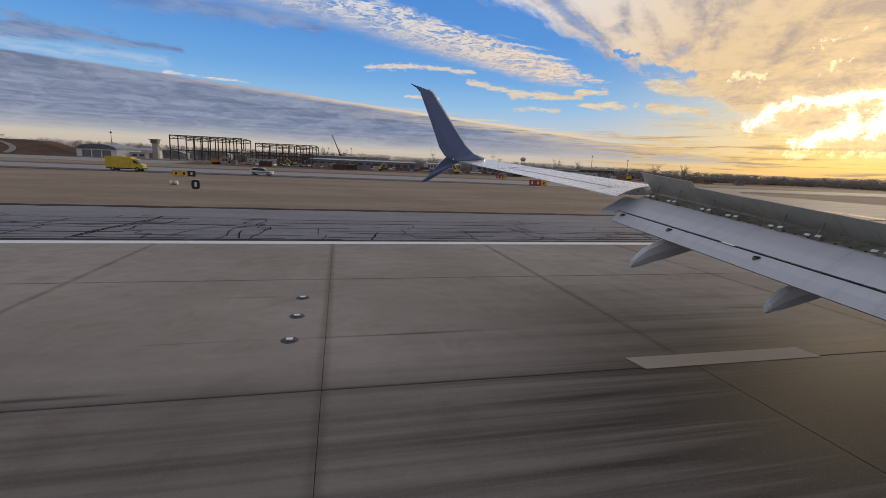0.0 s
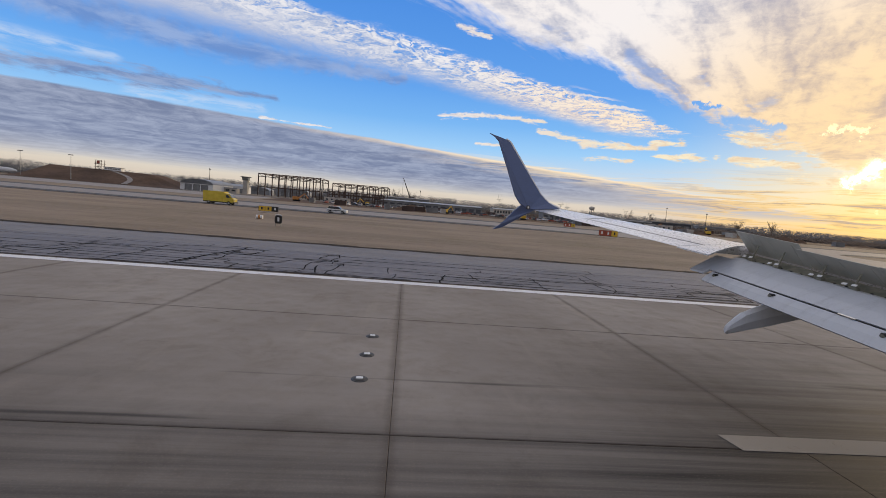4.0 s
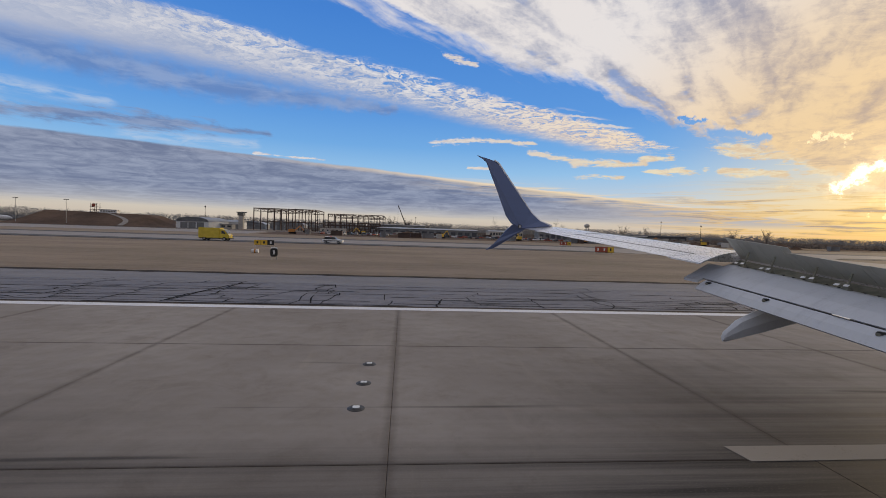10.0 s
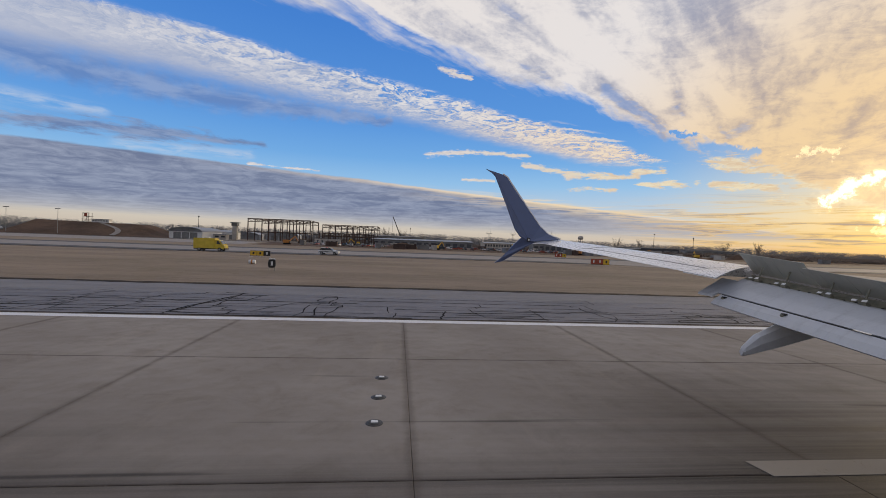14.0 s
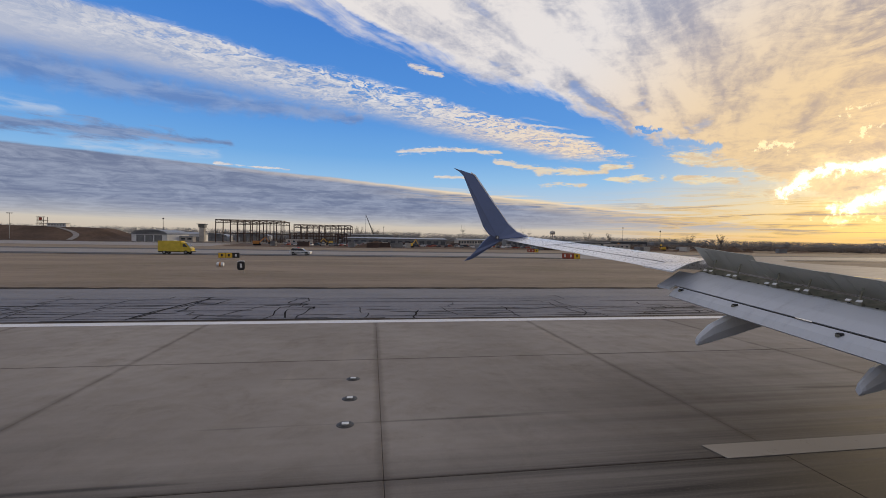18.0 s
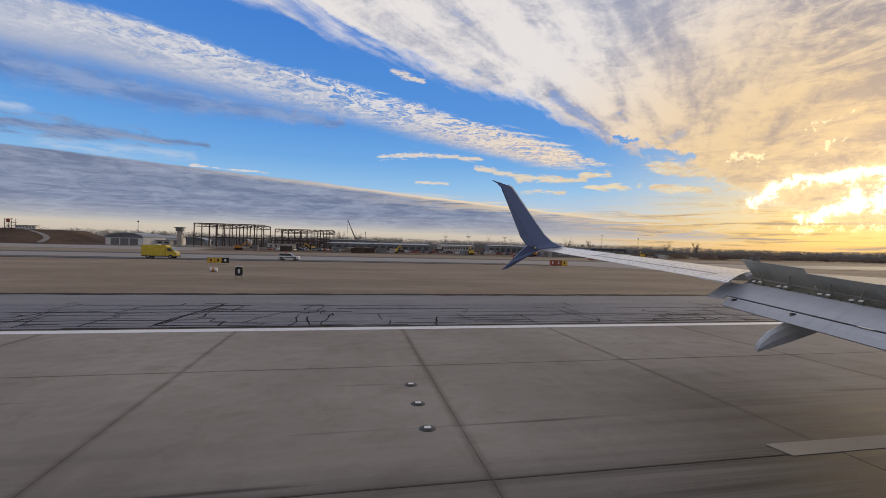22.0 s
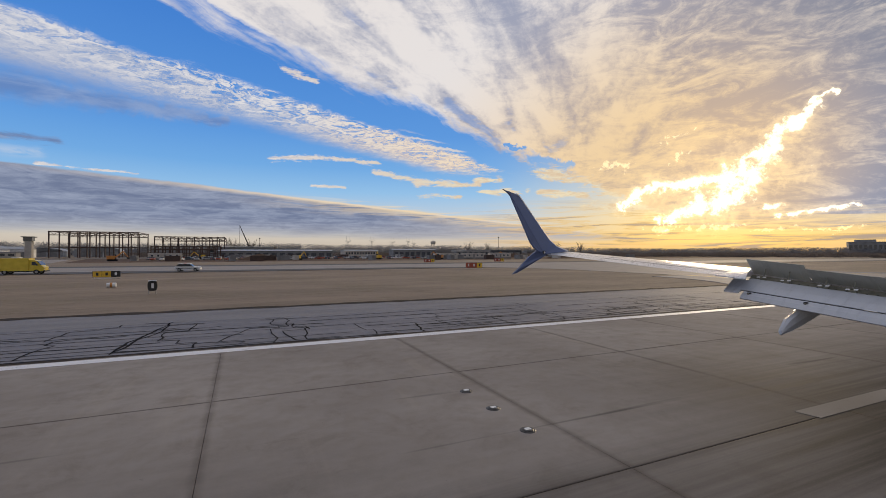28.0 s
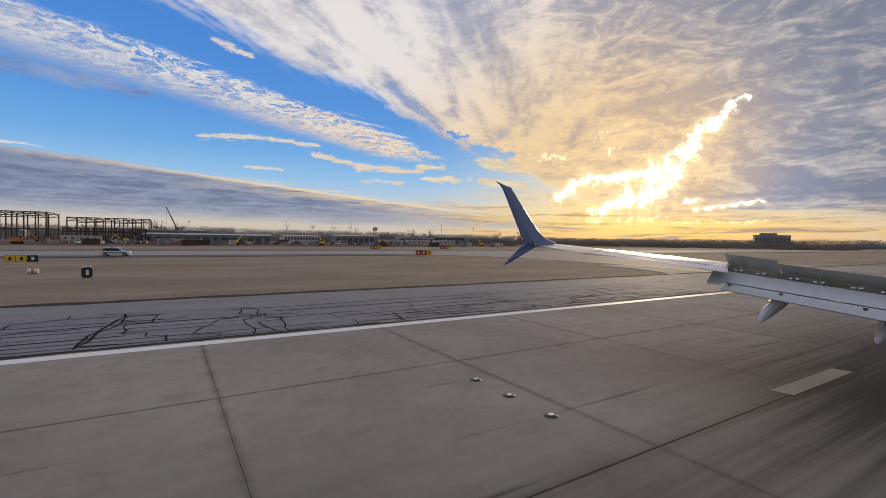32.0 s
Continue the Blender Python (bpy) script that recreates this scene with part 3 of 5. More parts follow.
# distance haze is mixed into the woods' colour, paler and bluer than bark
WOODS = make_leaves("hazy_winter_woods", (0.23, 0.235, 0.255), (0.30, 0.295, 0.30))
TWIGS = make_leaves("bare_twigs", (0.16, 0.14, 0.13), (0.24, 0.205, 0.185))


# ---- mesh helpers ----
def link(name, bm, mat, parent=None, label="", smooth=False):
    me = bpy.data.meshes.new(name)
    bmesh.ops.recalc_face_normals(bm, faces=bm.faces)
    bm.to_mesh(me)
    bm.free()
    me.materials.append(mat)
    if smooth:
        me.shade_smooth()
    ob = new(name, me)
    if parent is not None:
        ob.parent = parent
    if label:
        ob["label"] = label
    return ob


def part(name, bm, mat, parent, label="", smooth=False):
    return link(name, bm, mat, parent, label, smooth)


def structure(name, bm, mat, label, category):
    return tagged(link(name, bm, mat), label, category, kind="structure")


def thing(name, m, label, category, group=""):
    ob = new(name)
    ob.matrix_world = m
    return tagged(ob, label, category, group)


def box(bm, x0, x1, y0, y1, z0, z1, bevel=0.0):
    r = bmesh.ops.create_cube(bm, size=1.0, matrix=Matrix.LocRotScale(((x0 + x1) / 2, (y0 + y1) / 2, (z0 + z1) / 2), None, (x1 - x0, y1 - y0, z1 - z0)))
    if bevel:
        es = list({e for vtx in r["verts"] for e in vtx.link_edges})
        bmesh.ops.bevel(bm, geom=es, offset=bevel, segments=2, affect="EDGES")
    return bm


def boxed(*a, **k):
    return box(bmesh.new(), *a, **k)


def rod(bm, a, b, r0, r1=None, seg=8):
    a, b = Vector(a), Vector(b)
    d = b - a
    m = Matrix.Translation((a + b) / 2) @ d.to_track_quat("Z", "Y").to_matrix().to_4x4()
    bmesh.ops.create_cone(bm, cap_ends=True, segments=seg, radius1=r0, radius2=r0 if r1 is None else r1, depth=d.length, matrix=m)
    return bm


def rodded(*a, **k):
    return rod(bmesh.new(), *a, **k)


def prism(bm, outline, low, high, axis="z"):
    """A flat outline pushed out between low and high along an axis."""
    def at(a, b, h):
        return {"z": (a, b, h), "y": (a, h, b), "x": (h, a, b)}[axis]
    lo = [bm.verts.new(at(a, b, low)) for a, b in outline]
    hi = [bm.verts.new(at(a, b, high)) for a, b in outline]
    n = len(outline)
    bm.faces.new(lo[::-1])
    bm.faces.new(hi)
    for i in range(n):
        bm.faces.new((lo[i], lo[(i + 1) % n], hi[(i + 1) % n], hi[i]))
    return bm


def plate(bm, pts, thick, push=(0, 0, -1)):
    """A plate whose upper outline is given in space, thickened along push."""
    d = Vector(push) * thick
    top = [bm.verts.new(q) for q in pts]
    low = [bm.verts.new(Vector(q) + d) for q in pts]
    n = len(pts)
    bm.faces.new(top)
    bm.faces.new(low[::-1])
    for i in range(n):
        bm.faces.new((top[i], low[i], low[(i + 1) % n], top[(i + 1) % n]))
    return bm


def loft(bm, rows, close=True, caps=True):
    """Rings of points of one length, skinned one to the next."""
    vs = [[bm.verts.new(q) for q in r] for r in rows]
    n = len(rows[0])
    for a, b in zip(vs, vs[1:]):
        for i in range(n if close else n - 1):
            j = (i + 1) % n
            bm.faces.new((a[i], a[j], b[j], b[i]))
    if caps and close:
        bm.faces.new(vs[0][::-1])
        bm.faces.new(vs[-1])
    return bm


# ---- ground, runway, shoulder, taxiway ----
def flat(name, outline, z, mat, label, category, depth=0.3):
    return structure(name, prism(bmesh.new(), outline, z - depth, z), mat, label, category)


R = 4600
flat("ground", [(R * math.cos(a), R * math.sin(a)) for a in np.linspace(0, 2 * math.pi, 64, endpoint=False)], -0.06, GRASS,
     "dry brown winter grass between runway and taxiway", "grass", 1.0)
base = flat("runway", [(-700, -EDGE), (700, -EDGE), (700, EDGE), (-700, EDGE)], -0.03, JOINT, "wide concrete runway of large stained slabs", "runway")
flat("shoulder", [(-700, EDGE + 0.02), (700, EDGE + 0.02), (700, 31.5), (-700, 31.5)], -0.012, ASPHALT, "dark cracked asphalt runway shoulder", "shoulder")
flat("shoulder_outer", [(-700, 31.52), (700, 31.52), (700, 37.2), (-700, 37.2)], -0.008, ASPHALT_PALE, "paler grey asphalt strip beside the grass", "shoulder")
flat("shoulder_far_side", [(-700, -37.2), (700, -37.2), (700, -EDGE - 0.02), (-700, -EDGE - 0.02)], -0.012, ASPHALT, "dark asphalt shoulder", "shoulder")
flat("edge_line", [(-700, EDGE - 0.90), (700, EDGE - 0.90), (700, EDGE - 0.24), (-700, EDGE - 0.24)], 0.006, LINE, "white painted runway edge line, slightly worn", "marking", 0.01)
flat("edge_line_far_side", [(-700, -22.78), (700, -22.78), (700, -21.72), (-700, -21.72)], 0.006, LINE, "white painted runway edge line", "marking", 0.01)

TAXI_Y = 118.0
flat("taxiway_shoulder", [(-900, 108.5), (900, 108.5), (900, TAXI_Y), (-900, TAXI_Y)], -0.02, ASPHALT_DARK, "dark asphalt shoulder of the taxiway", "shoulder")
flat("taxiway", [(-900, TAXI_Y + 0.02), (900, TAXI_Y + 0.02), (900, 150), (-900, 150)], 0.0, TAXI, "pale concrete parallel taxiway", "taxiway")
flat("taxiway_shoulder_back", [(-900, 150.02), (900, 150.02), (900, 164), (-900, 164)], -0.02, ASPHALT_DARK, "dark asphalt strip behind the taxiway", "shoulder")
flat("apron", [(-900, 215), (-72, 215), (-95, 322), (-900, 322)], -0.01, TAXI, "pale concrete apron in the distance", "apron")
flat("service_road", [(-900, 338), (900, 338), (900, 352), (-900, 352)], -0.01, ASPHALT_DARK, "dark service road along the apron", "road")
flat("building_ground", [(-70, 222), (720, 222), (720, 336), (-92, 336)], -0.03, HILL, "dark bare earth of the building ground", "earth")


def fillet(cx, cy, r, a0, a1, n=14):
    return [(cx + r * math.cos(math.radians(a)), cy + r * math.sin(math.radians(a))) for a in np.linspace(a0, a1, n)]


# exit taxiway with rounded corners between runway and taxiway
XA, XB, RF = 66.0, 104.0, 34.0
link_outline = ([(XA - RF, EDGE + 0.1)] + fillet(XA - RF, EDGE + 0.1 + RF, RF, -90, 0) + fillet(XA - RF, 118 - RF, RF, 0, 90)
                + [(XA - RF, 118.0), (XB + RF, 118.0)] + fillet(XB + RF, 118 - RF, RF, 90, 180) + fillet(XB + RF, EDGE + 0.1 + RF, RF, 180, 270))
flat("exit_taxiway", link_outline[::1], 0.0, TAXI, "pale concrete exit taxiway with rounded corners", "taxiway")
for side, cx in ((-1, XA - RF), (1, XB + RF)):
    a0, a1 = (-90, 0) if side < 0 else (270, 180)
    inner = fillet(cx, EDGE + 0.1 + RF, RF - 0.05, a0, a1)
    outer = fillet(cx, EDGE + 0.1 + RF, RF - 7.5, a0, a1)
    flat("exit_shoulder", inner + outer[::-1], 0.004, ASPHALT, "curved dark asphalt shoulder of the exit", "shoulder")
    line = fillet(cx, EDGE + 0.1 + RF, RF + 1.2, a0, a1) + fillet(cx, EDGE + 0.1 + RF, RF + 0.8, a0, a1)[::-1]
    flat("exit_edge_line", line, 0.008, YELLOW_LINE, "curved yellow taxiway edge line", "marking", 0.01)


def ribbon(bm, pts, w, z):
    """A narrow strip that follows pts."""
    prev = None
    for i, (x, y) in enumerate(pts):
        a, b = pts[max(i - 1, 0)], pts[min(i + 1, len(pts) - 1)]
        d = Vector((b[0] - a[0], b[1] - a[1]))
        nrm = Vector((-d.y, d.x)).normalized() * (w * random.uniform(0.6, 1.3) / 2)
        cur = (bm.verts.new((x + nrm.x, y + nrm.y, z)), bm.verts.new((x - nrm.x, y - nrm.y, z)))
        if prev:
            bm.faces.new((prev[0], cur[0], cur[1], prev[1]))
        prev = cur


rng = random.Random(5)
cr = bmesh.new()
for y0 in (23.1, 23.6, 24.2, 24.9, 25.7, 26.5, 27.6, 29.0, 30.6):
    x = -150.0
    while x < 220:
        n = rng.randint(5, 20)
        pts, yy = [], y0 + rng.uniform(-0.25, 0.25)
        for _ in range(n):
            pts.append((x, yy))
            x += rng.uniform(0.6, 1.6)
            yy += rng.uniform(-0.045, 0.045)
        ribbon(cr, pts, rng.uniform(0.06, 0.13), 0.0)
        x += rng.uniform(0.5, 10)
x = -150.0
while x < 220:
    y, xx, pts = EDGE + rng.uniform(0.1, 1.2), x, []
    end = rng.uniform(25.5, 33.0)
    lean = rng.uniform(-0.12, 0.22)
    while y < end:
        pts.append((xx, y))
        if rng.random() < 0.22:
            xx += rng.choice((-1, 1)) * rng.uniform(0.4, 1.5)
            y += rng.uniform(0.05, 0.25)
            pts.append((xx, y))
        y += rng.uniform(0.35, 0.9)
        xx += lean + rng.uniform(-0.16, 0.16)
    ribbon(cr, pts, rng.uniform(0.05, 0.12), 0.001)
    if rng.random() < 0.6 and len(pts) > 4:
        bx, by = pts[rng.randint(1, len(pts) - 2)]
        pts2 = []
        for _ in range(rng.randint(3, 7)):
            pts2.append((bx, by))
            bx += rng.uniform(0.4, 1.0)
            by += rng.uniform(-0.3, 0.3)
        ribbon(cr, pts2, 0.09, 0.002)
    x += rng.uniform(1.0, 3.4)
tagged(link("crack_sealant", cr, TAR), "black tar-filled cracks in the asphalt shoulder", "cracks", kind="stuff")

# ragged dark edge where the asphalt meets the grass
lip = bmesh.new()
ribbon(lip, [(x, 37.25 + 0.10 * math.sin(x * 0.7) + rng.uniform(-0.08, 0.08)) for x in np.arange(-300, 400, 1.1)], 1.1, 0.012)
ribbon(lip, [(x, EDGE + 0.1 + rng.uniform(-0.05, 0.05)) for x in np.arange(-300, 400, 1.3)], 0.3, 0.004)
ribbon(lip, [(x, 108.4 + rng.uniform(-0.2, 0.2)) for x in np.arange(-500, 600, 3.0)], 1.0, -0.012)
tagged(link("dark_edge_strip", lip, EDGE_DARK), "ragged dark brown strip along the asphalt edge", "soil", kind="stuff")


# ---- the wing of the aircraft that carries the camera ----
def wing_z(y):
    return 4.09 - 0.108 * (15.7 - y)


def hinge_x(y):
    return 8.45 + 0.13 * (9.9 - y)


def nose_x(y):
    return 6.35 + (15.7 - y) * 0.52


def tail_x(y):
    return 4.85 + (15.7 - y) * 0.328


wing = thing("aircraft_wing", pose(8.5, 3.0, 2.6), "grey metal airliner wing with raised spoilers and lowered flaps", "wing")
wing_back = wing.matrix_world.inverted()


def wing_part(name, bm, mat, parent=None, label="", smooth=False):
    """A part of the wing, drawn in world places."""
    bmesh.ops.transform(bm, matrix=wing_back, verts=bm.verts)
    return part(name, bm, mat, parent or wing, label, smooth)


UP = ((0.0, 0.0), (0.2, 0.42), (0.4, 0.78), (0.6, 1.0), (0.78, 0.96), (0.92, 0.6), (1.0, 0.0))
DOWN = ((0.92, -0.42), (0.7, -0.6), (0.4, -0.5), (0.15, -0.2))


def wing_ring(y, back):
    front = nose_x(y)
    c = front - tail_x(y)
    th = 0.062 * c
    ring = []
    f0 = (back - tail_x(y)) / c
    for f, h in UP + DOWN:
        f = f0 + (1 - f0) * f
        hh = h
        if f0 > 0.05 and h >= 0:
            hh = max(h, 0.55 + 0.45 * min(1, f * 1.2)) if f < 0.92 else h
        elif f0 > 0.05:
            hh = min(h, -0.25)
        ring.append((tail_x(y) + c * f, y, wing_z(y) + th * (hh if f0 <= 0.05 else hh - 0.5)))
    return ring


bm = loft(bmesh.new(), [wing_ring(y, tail_x(y)) for y in (15.72, 15.0, 14.0, 12.5, 11.0, 9.92)])
wing_part("outer_panel", bm, SKIN, label="bright bare metal outer wing panel", smooth=False)
bm = loft(bmesh.new(), [wing_ring(y, hinge_x(y) + 0.05) for y in (9.9, 8.5, 7.0, 5.0, 3.0)])
wing_part("inner_panel", bm, SKIN)
# inboard end of the aileron, cut at a slant
ring_top = [q for q in wing_ring(9.915, tail_x(9.915))[:6]]
cut_a, cut_b = Vector((7.0, 9.15, wing_z(9.15) + 0.0)), Vector((8.46, 9.9, 0.0))


def ring_height(x):
    for p, q in zip(ring_top, ring_top[1:]):
        if p[0] <= x <= q[0]:
            return p[2] + (q[2] - p[2]) * (x - p[0]) / (q[0] - p[0])
    return ring_top[0][2]


cut_b.z = ring_height(8.46)
bm = bmesh.new()
edge_a = [Vector((x, 9.915, ring_height(x))) for x in np.linspace(tail_x(9.915), 8.46, 7)]
edge_b = [cut_a.lerp(cut_b, f) for f in np.linspace(0, 1, 7)]
for f, q in zip(np.linspace(0, 1, 7), edge_b):
    q.z += 0.05 * math.sin(math.pi * f)
low_a = [q - Vector((0, 0, 0.03)) for q in edge_a]
low_b = [q - Vector((0, 0, 0.03)) for q in edge_b]
for p, q in zip(range(6), range(1, 7)):
    for u4 in ((edge_a[p], edge_a[q], edge_b[q], edge_b[p]), (edge_b[p], edge_b[q], low_b[q], low_b[p])):
        if (u4[0] - u4[1]).length > 1e-4 and (u4[2] - u4[1]).length > 1e-4:
            bm.faces.new([bm.verts.new(w4) for w4 in u4])
bm.faces.new([bm.verts.new(w4) for w4 in (edge_a[0], edge_b[0], low_b[0], low_a[0])])
wing_part("aileron_corner", bm, SKIN)
# seams across the outer panel and a polished nose strip
def on_skin(y, f, lift=0.006):
    """A point on the upper skin of the outer panel, at a share f of its chord from the tail."""
    c = nose_x(y) - tail_x(y)
    for (f0, h0), (f1, h1) in zip(UP, UP[1:]):
        if f0 <= f <= f1:
            h = h0 + (h1 - h0) * (f - f0) / (f1 - f0)
            return Vector((tail_x(y) + c * f, y, wing_z(y) + 0.062 * c * h + lift))


# aileron: a panel along the tail with a dark gap ahead of it
ail_span = np.linspace(9.95, 13.6, 9)
bm = loft(bmesh.new(), [[on_skin(y, f, 0.004) for f in (0.01, 0.12, 0.24)] + [on_skin(y, f, -0.008) for f in (0.24, 0.12, 0.01)] for y in ail_span])
wing_part("aileron", bm, SKIN)
bm = loft(bmesh.new(), [[on_skin(y, 0.242), on_skin(y, 0.258), on_skin(y, 0.258, 0.0), on_skin(y, 0.242, 0.0)] for y in ail_span])
wing_part("aileron_gap", bm, DARK)
for y in (13.62,):
    pts = [on_skin(y, f) for f in (0.03, 0.2, 0.4, 0.6, 0.78, 0.9)]
    bm = bmesh.new()
    for p, q in zip(pts, pts[1:]):
        plate(bm, [p + Vector((0, -0.008, 0)), q + Vector((0, -0.008, 0)), q + Vector((0, 0.008, 0)), p + Vector((0, 0.008, 0))], 0.004)
    wing_part("seam", bm, DARK)
bm = bmesh.new()
span = np.linspace(9.95, 15.6, 12)
for y0, y1 in zip(span, span[1:]):
    plate(bm, [on_skin(y0, 0.80), on_skin(y1, 0.80), on_skin(y1, 0.93), on_skin(y0, 0.93)], 0.004)
wing_part("slat_strip", bm, BRIGHT, label="polished metal slat along the leading edge")

# winglet: blade swept up and a smaller one swept down
upper = [(5.80, 15.52, 4.20), (5.42, 15.75, 4.36), (5.16, 15.9, 4.63), (4.59, 16.1, 5.49), (3.95, 16.3, 6.46), (3.78, 16.31, 6.56), (3.44, 16.32, 6.65), (3.15, 16.32, 6.74),
         (3.40, 16.31, 6.60), (3.53, 16.3, 6.50), (3.9, 16.1, 5.47), (4.22, 15.92, 4.55), (4.40, 15.8, 4.27), (4.72, 15.66, 4.08)]
bm = plate(bmesh.new(), upper, 0.09, (0.1, 0.97, -0.2))
bmesh.ops.bevel(bm, geom=list(bm.edges), offset=0.02, segments=1, affect="EDGES")
winglet = wing_part("winglet", bm, BLUE, label="dark blue upswept winglet")
rim_pts = upper[:6]
bm = bmesh.new()
for a, b in zip(rim_pts, rim_pts[1:]):
    rod(bm, Vector(a) + Vector((0.02, 0.03, 0.01)), Vector(b) + Vector((0.02, 0.03, 0.01)), 0.035, seg=6)
wing_part("leading_edge", bm, SKIN, winglet, "polished metal leading edge")
lower = [(4.46, 15.84, 4.22), (4.96, 15.66, 4.10), (4.44, 16.1, 3.73), (4.03, 16.3, 3.40), (3.84, 16.32, 3.30), (3.60, 16.32, 3.25), (3.86, 16.3, 3.44), (4.08, 16.2, 3.70), (4.25, 16.05, 3.98)]
bm = plate(bmesh.new(), lower, 0.07, (0.1, 0.97, 0.2))
bmesh.ops.bevel(bm, geom=list(bm.edges), offset=0.015, segments=1, affect="EDGES")
wing_part("lower_winglet", bm, BLUE, label="dark blue downswept lower blade")
bm = boxed(4.60, 4.72, 15.58, 15.64, 4.09, 4.22, bevel=0.015)
light = wing_part("tip_light", bm, DARK, label="position light housing at the wing tip")
wing_part("lens", boxed(4.63, 4.69, 15.56, 15.585, 4.11, 4.19, bevel=0.01), WHITE, light)


# flaps: a main panel and a steeper aft panel
def main_front(y):
    return Vector((hinge_x(y) - 0.30, y, wing_z(y) - 0.10))


def main_mid(y):
    return Vector((7.88 + 0.13 * (9.5 - y), y, 3.27 - 0.108 * (9.5 - y)))


def slot(y):
    return Vector((7.32 + 0.13 * (9.5 - y), y, 3.03 - 0.108 * (9.5 - y)))


def aft(y):
    return Vector((7.06 + 0.125 * (9.5 - y), y, 2.81 - 0.122 * (9.5 - y)))


ys = (9.62, 8.6, 7.6, 6.6, 5.6, 4.6, 3.2)
bm = bmesh.new()
loft(bm, [[main_front(y), main_front(y) * 0.5 + main_mid(y) * 0.5 + Vector((0, 0, 0.03)), main_mid(y), main_mid(y) * 0.5 + slot(y) * 0.5 + Vector((0, 0, 0.02)), slot(y),
           slot(y) + Vector((0.08, 0, -0.05)), main_mid(y) + Vector((0.1, 0, -0.2)), main_front(y) + Vector((0.1, 0, -0.25))] for y in ys])
flap = wing_part("main_flap", bm, FLAPGREY, label="lowered grey main flap")
bm = plate(bmesh.new(), [(7.85, 10.05, 3.33), (7.13, 9.88, 2.99), (7.18, 9.46, 2.97), (7.9, 9.60, 3.30)], 0.05)
wing_part("flap_end", bm, FLAPGREY)
bm = bmesh.new()
loft(bm, [[slot(y) + Vector((0.012, 0, -0.014)), slot(y) * 0.5 + aft(y) * 0.5 + Vector((-0.03, 0, 0.0)), aft(y), aft(y) + Vector((0.05, 0, -0.03)), slot(y) + Vector((0.1, 0, -0.15))] for y in (9.38,) + ys[1:]])
wing_part("aft_flap", bm, FLAPGREY, label="steep grey aft flap panel")
# dark strip that draws the shade inside the slot
bm = plate(bmesh.new(), [slot(9.36) + Vector((0.01, 0, -0.015)), slot(3.2) + Vector((0.01, 0, -0.015)), slot(3.2) + Vector((-0.012, 0, -0.016)), slot(9.36) + Vector((-0.012, 0, -0.016))], 0.02)
wing_part("flap_slot_shade", bm, DARK, label="dark strip for the shade in the gap between the flap panels")
for y in (9.22, 7.85, 5.98):
    q = slot(y) * 0.72 + aft(y) * 0.28
    b = wing_part("flap_bracket", boxed(q.x - 0.045, q.x + 0.045, y - 0.055, y + 0.055, q.z - 0.02, q.z + 0.025, bevel=0.015), DARK, label="small dark hinge bracket on the flap")
    wing_part("lug", boxed(q.x - 0.075, q.x - 0.03, y - 0.03, y + 0.03, q.z - 0.04, q.z + 0.005, bevel=0.01), PRIMER, b)
wing_part("bright_slat", plate(bmesh.new(), [slot(6.72) + Vector((-0.01, 0, 0.003)), slot(6.45) + Vector((-0.01, 0, 0.003)), slot(6.45) + Vector((-0.03, 0, -0.008)), slot(6.72) + Vector((-0.03, 0, -0.008))], 0.01), BRIGHT)

# flap track fairings below the wing
for fy, dx in ((8.15, -0.08), (5.75, 0.87)):
    rings = []
    for k, (x, w, top, low) in enumerate(((8.75 + dx, 0.10, 2.75, 2.35), (8.2 + dx, 0.15, 2.66, 2.22), (7.7 + dx, 0.15, 2.56, 2.08), (7.25 + dx, 0.115, 2.36, 1.96), (6.98 + dx, 0.075, 2.13, 1.90), (6.93 + dx, 0.05, 2.06, 1.91))):
        drop = 0.108 * (8.15 - fy)
        top, low = top - drop, low - drop
        mid = (top + low) / 2
        rings.append([(x, fy - w, mid), (x, fy - w * 0.8, top - 0.05), (x, fy, top), (x, fy + w * 0.8, top - 0.05), (x, fy + w, mid), (x, fy + w * 0.7, low + 0.04), (x, fy, low), (x, fy - w * 0.7, low + 0.04)])
    wing_part("flap_fairing", loft(bmesh.new(), rings), FLAPGREY, label="pointed grey flap track fairing")

# dark bay under the spoilers
bm = plate(bmesh.new(), [(hinge_x(9.85) + 0.02, 9.85, wing_z(9.85) - 0.02), (hinge_x(3.1) + 0.02, 3.1, wing_z(3.1) - 0.02), (hinge_x(3.1) - 0.7, 3.1, wing_z(3.1) - 0.2), (hinge_x(9.6) - 0.7, 9.6, wing_z(9.6) - 0.19)], 0.03)
bay = wing_part("spoiler_bay", bm, PRIMER, label="dark greenish bay below the spoilers")
for k in range(30):
    y = 9.5 - k * 0.21
    wing_part("bolt_head", rodded((hinge_x(y) - 0.31, y, wing_z(y) - 0.12), (hinge_x(y) - 0.31, y, wing_z(y) - 0.08), 0.022, seg=6), DARK, bay)
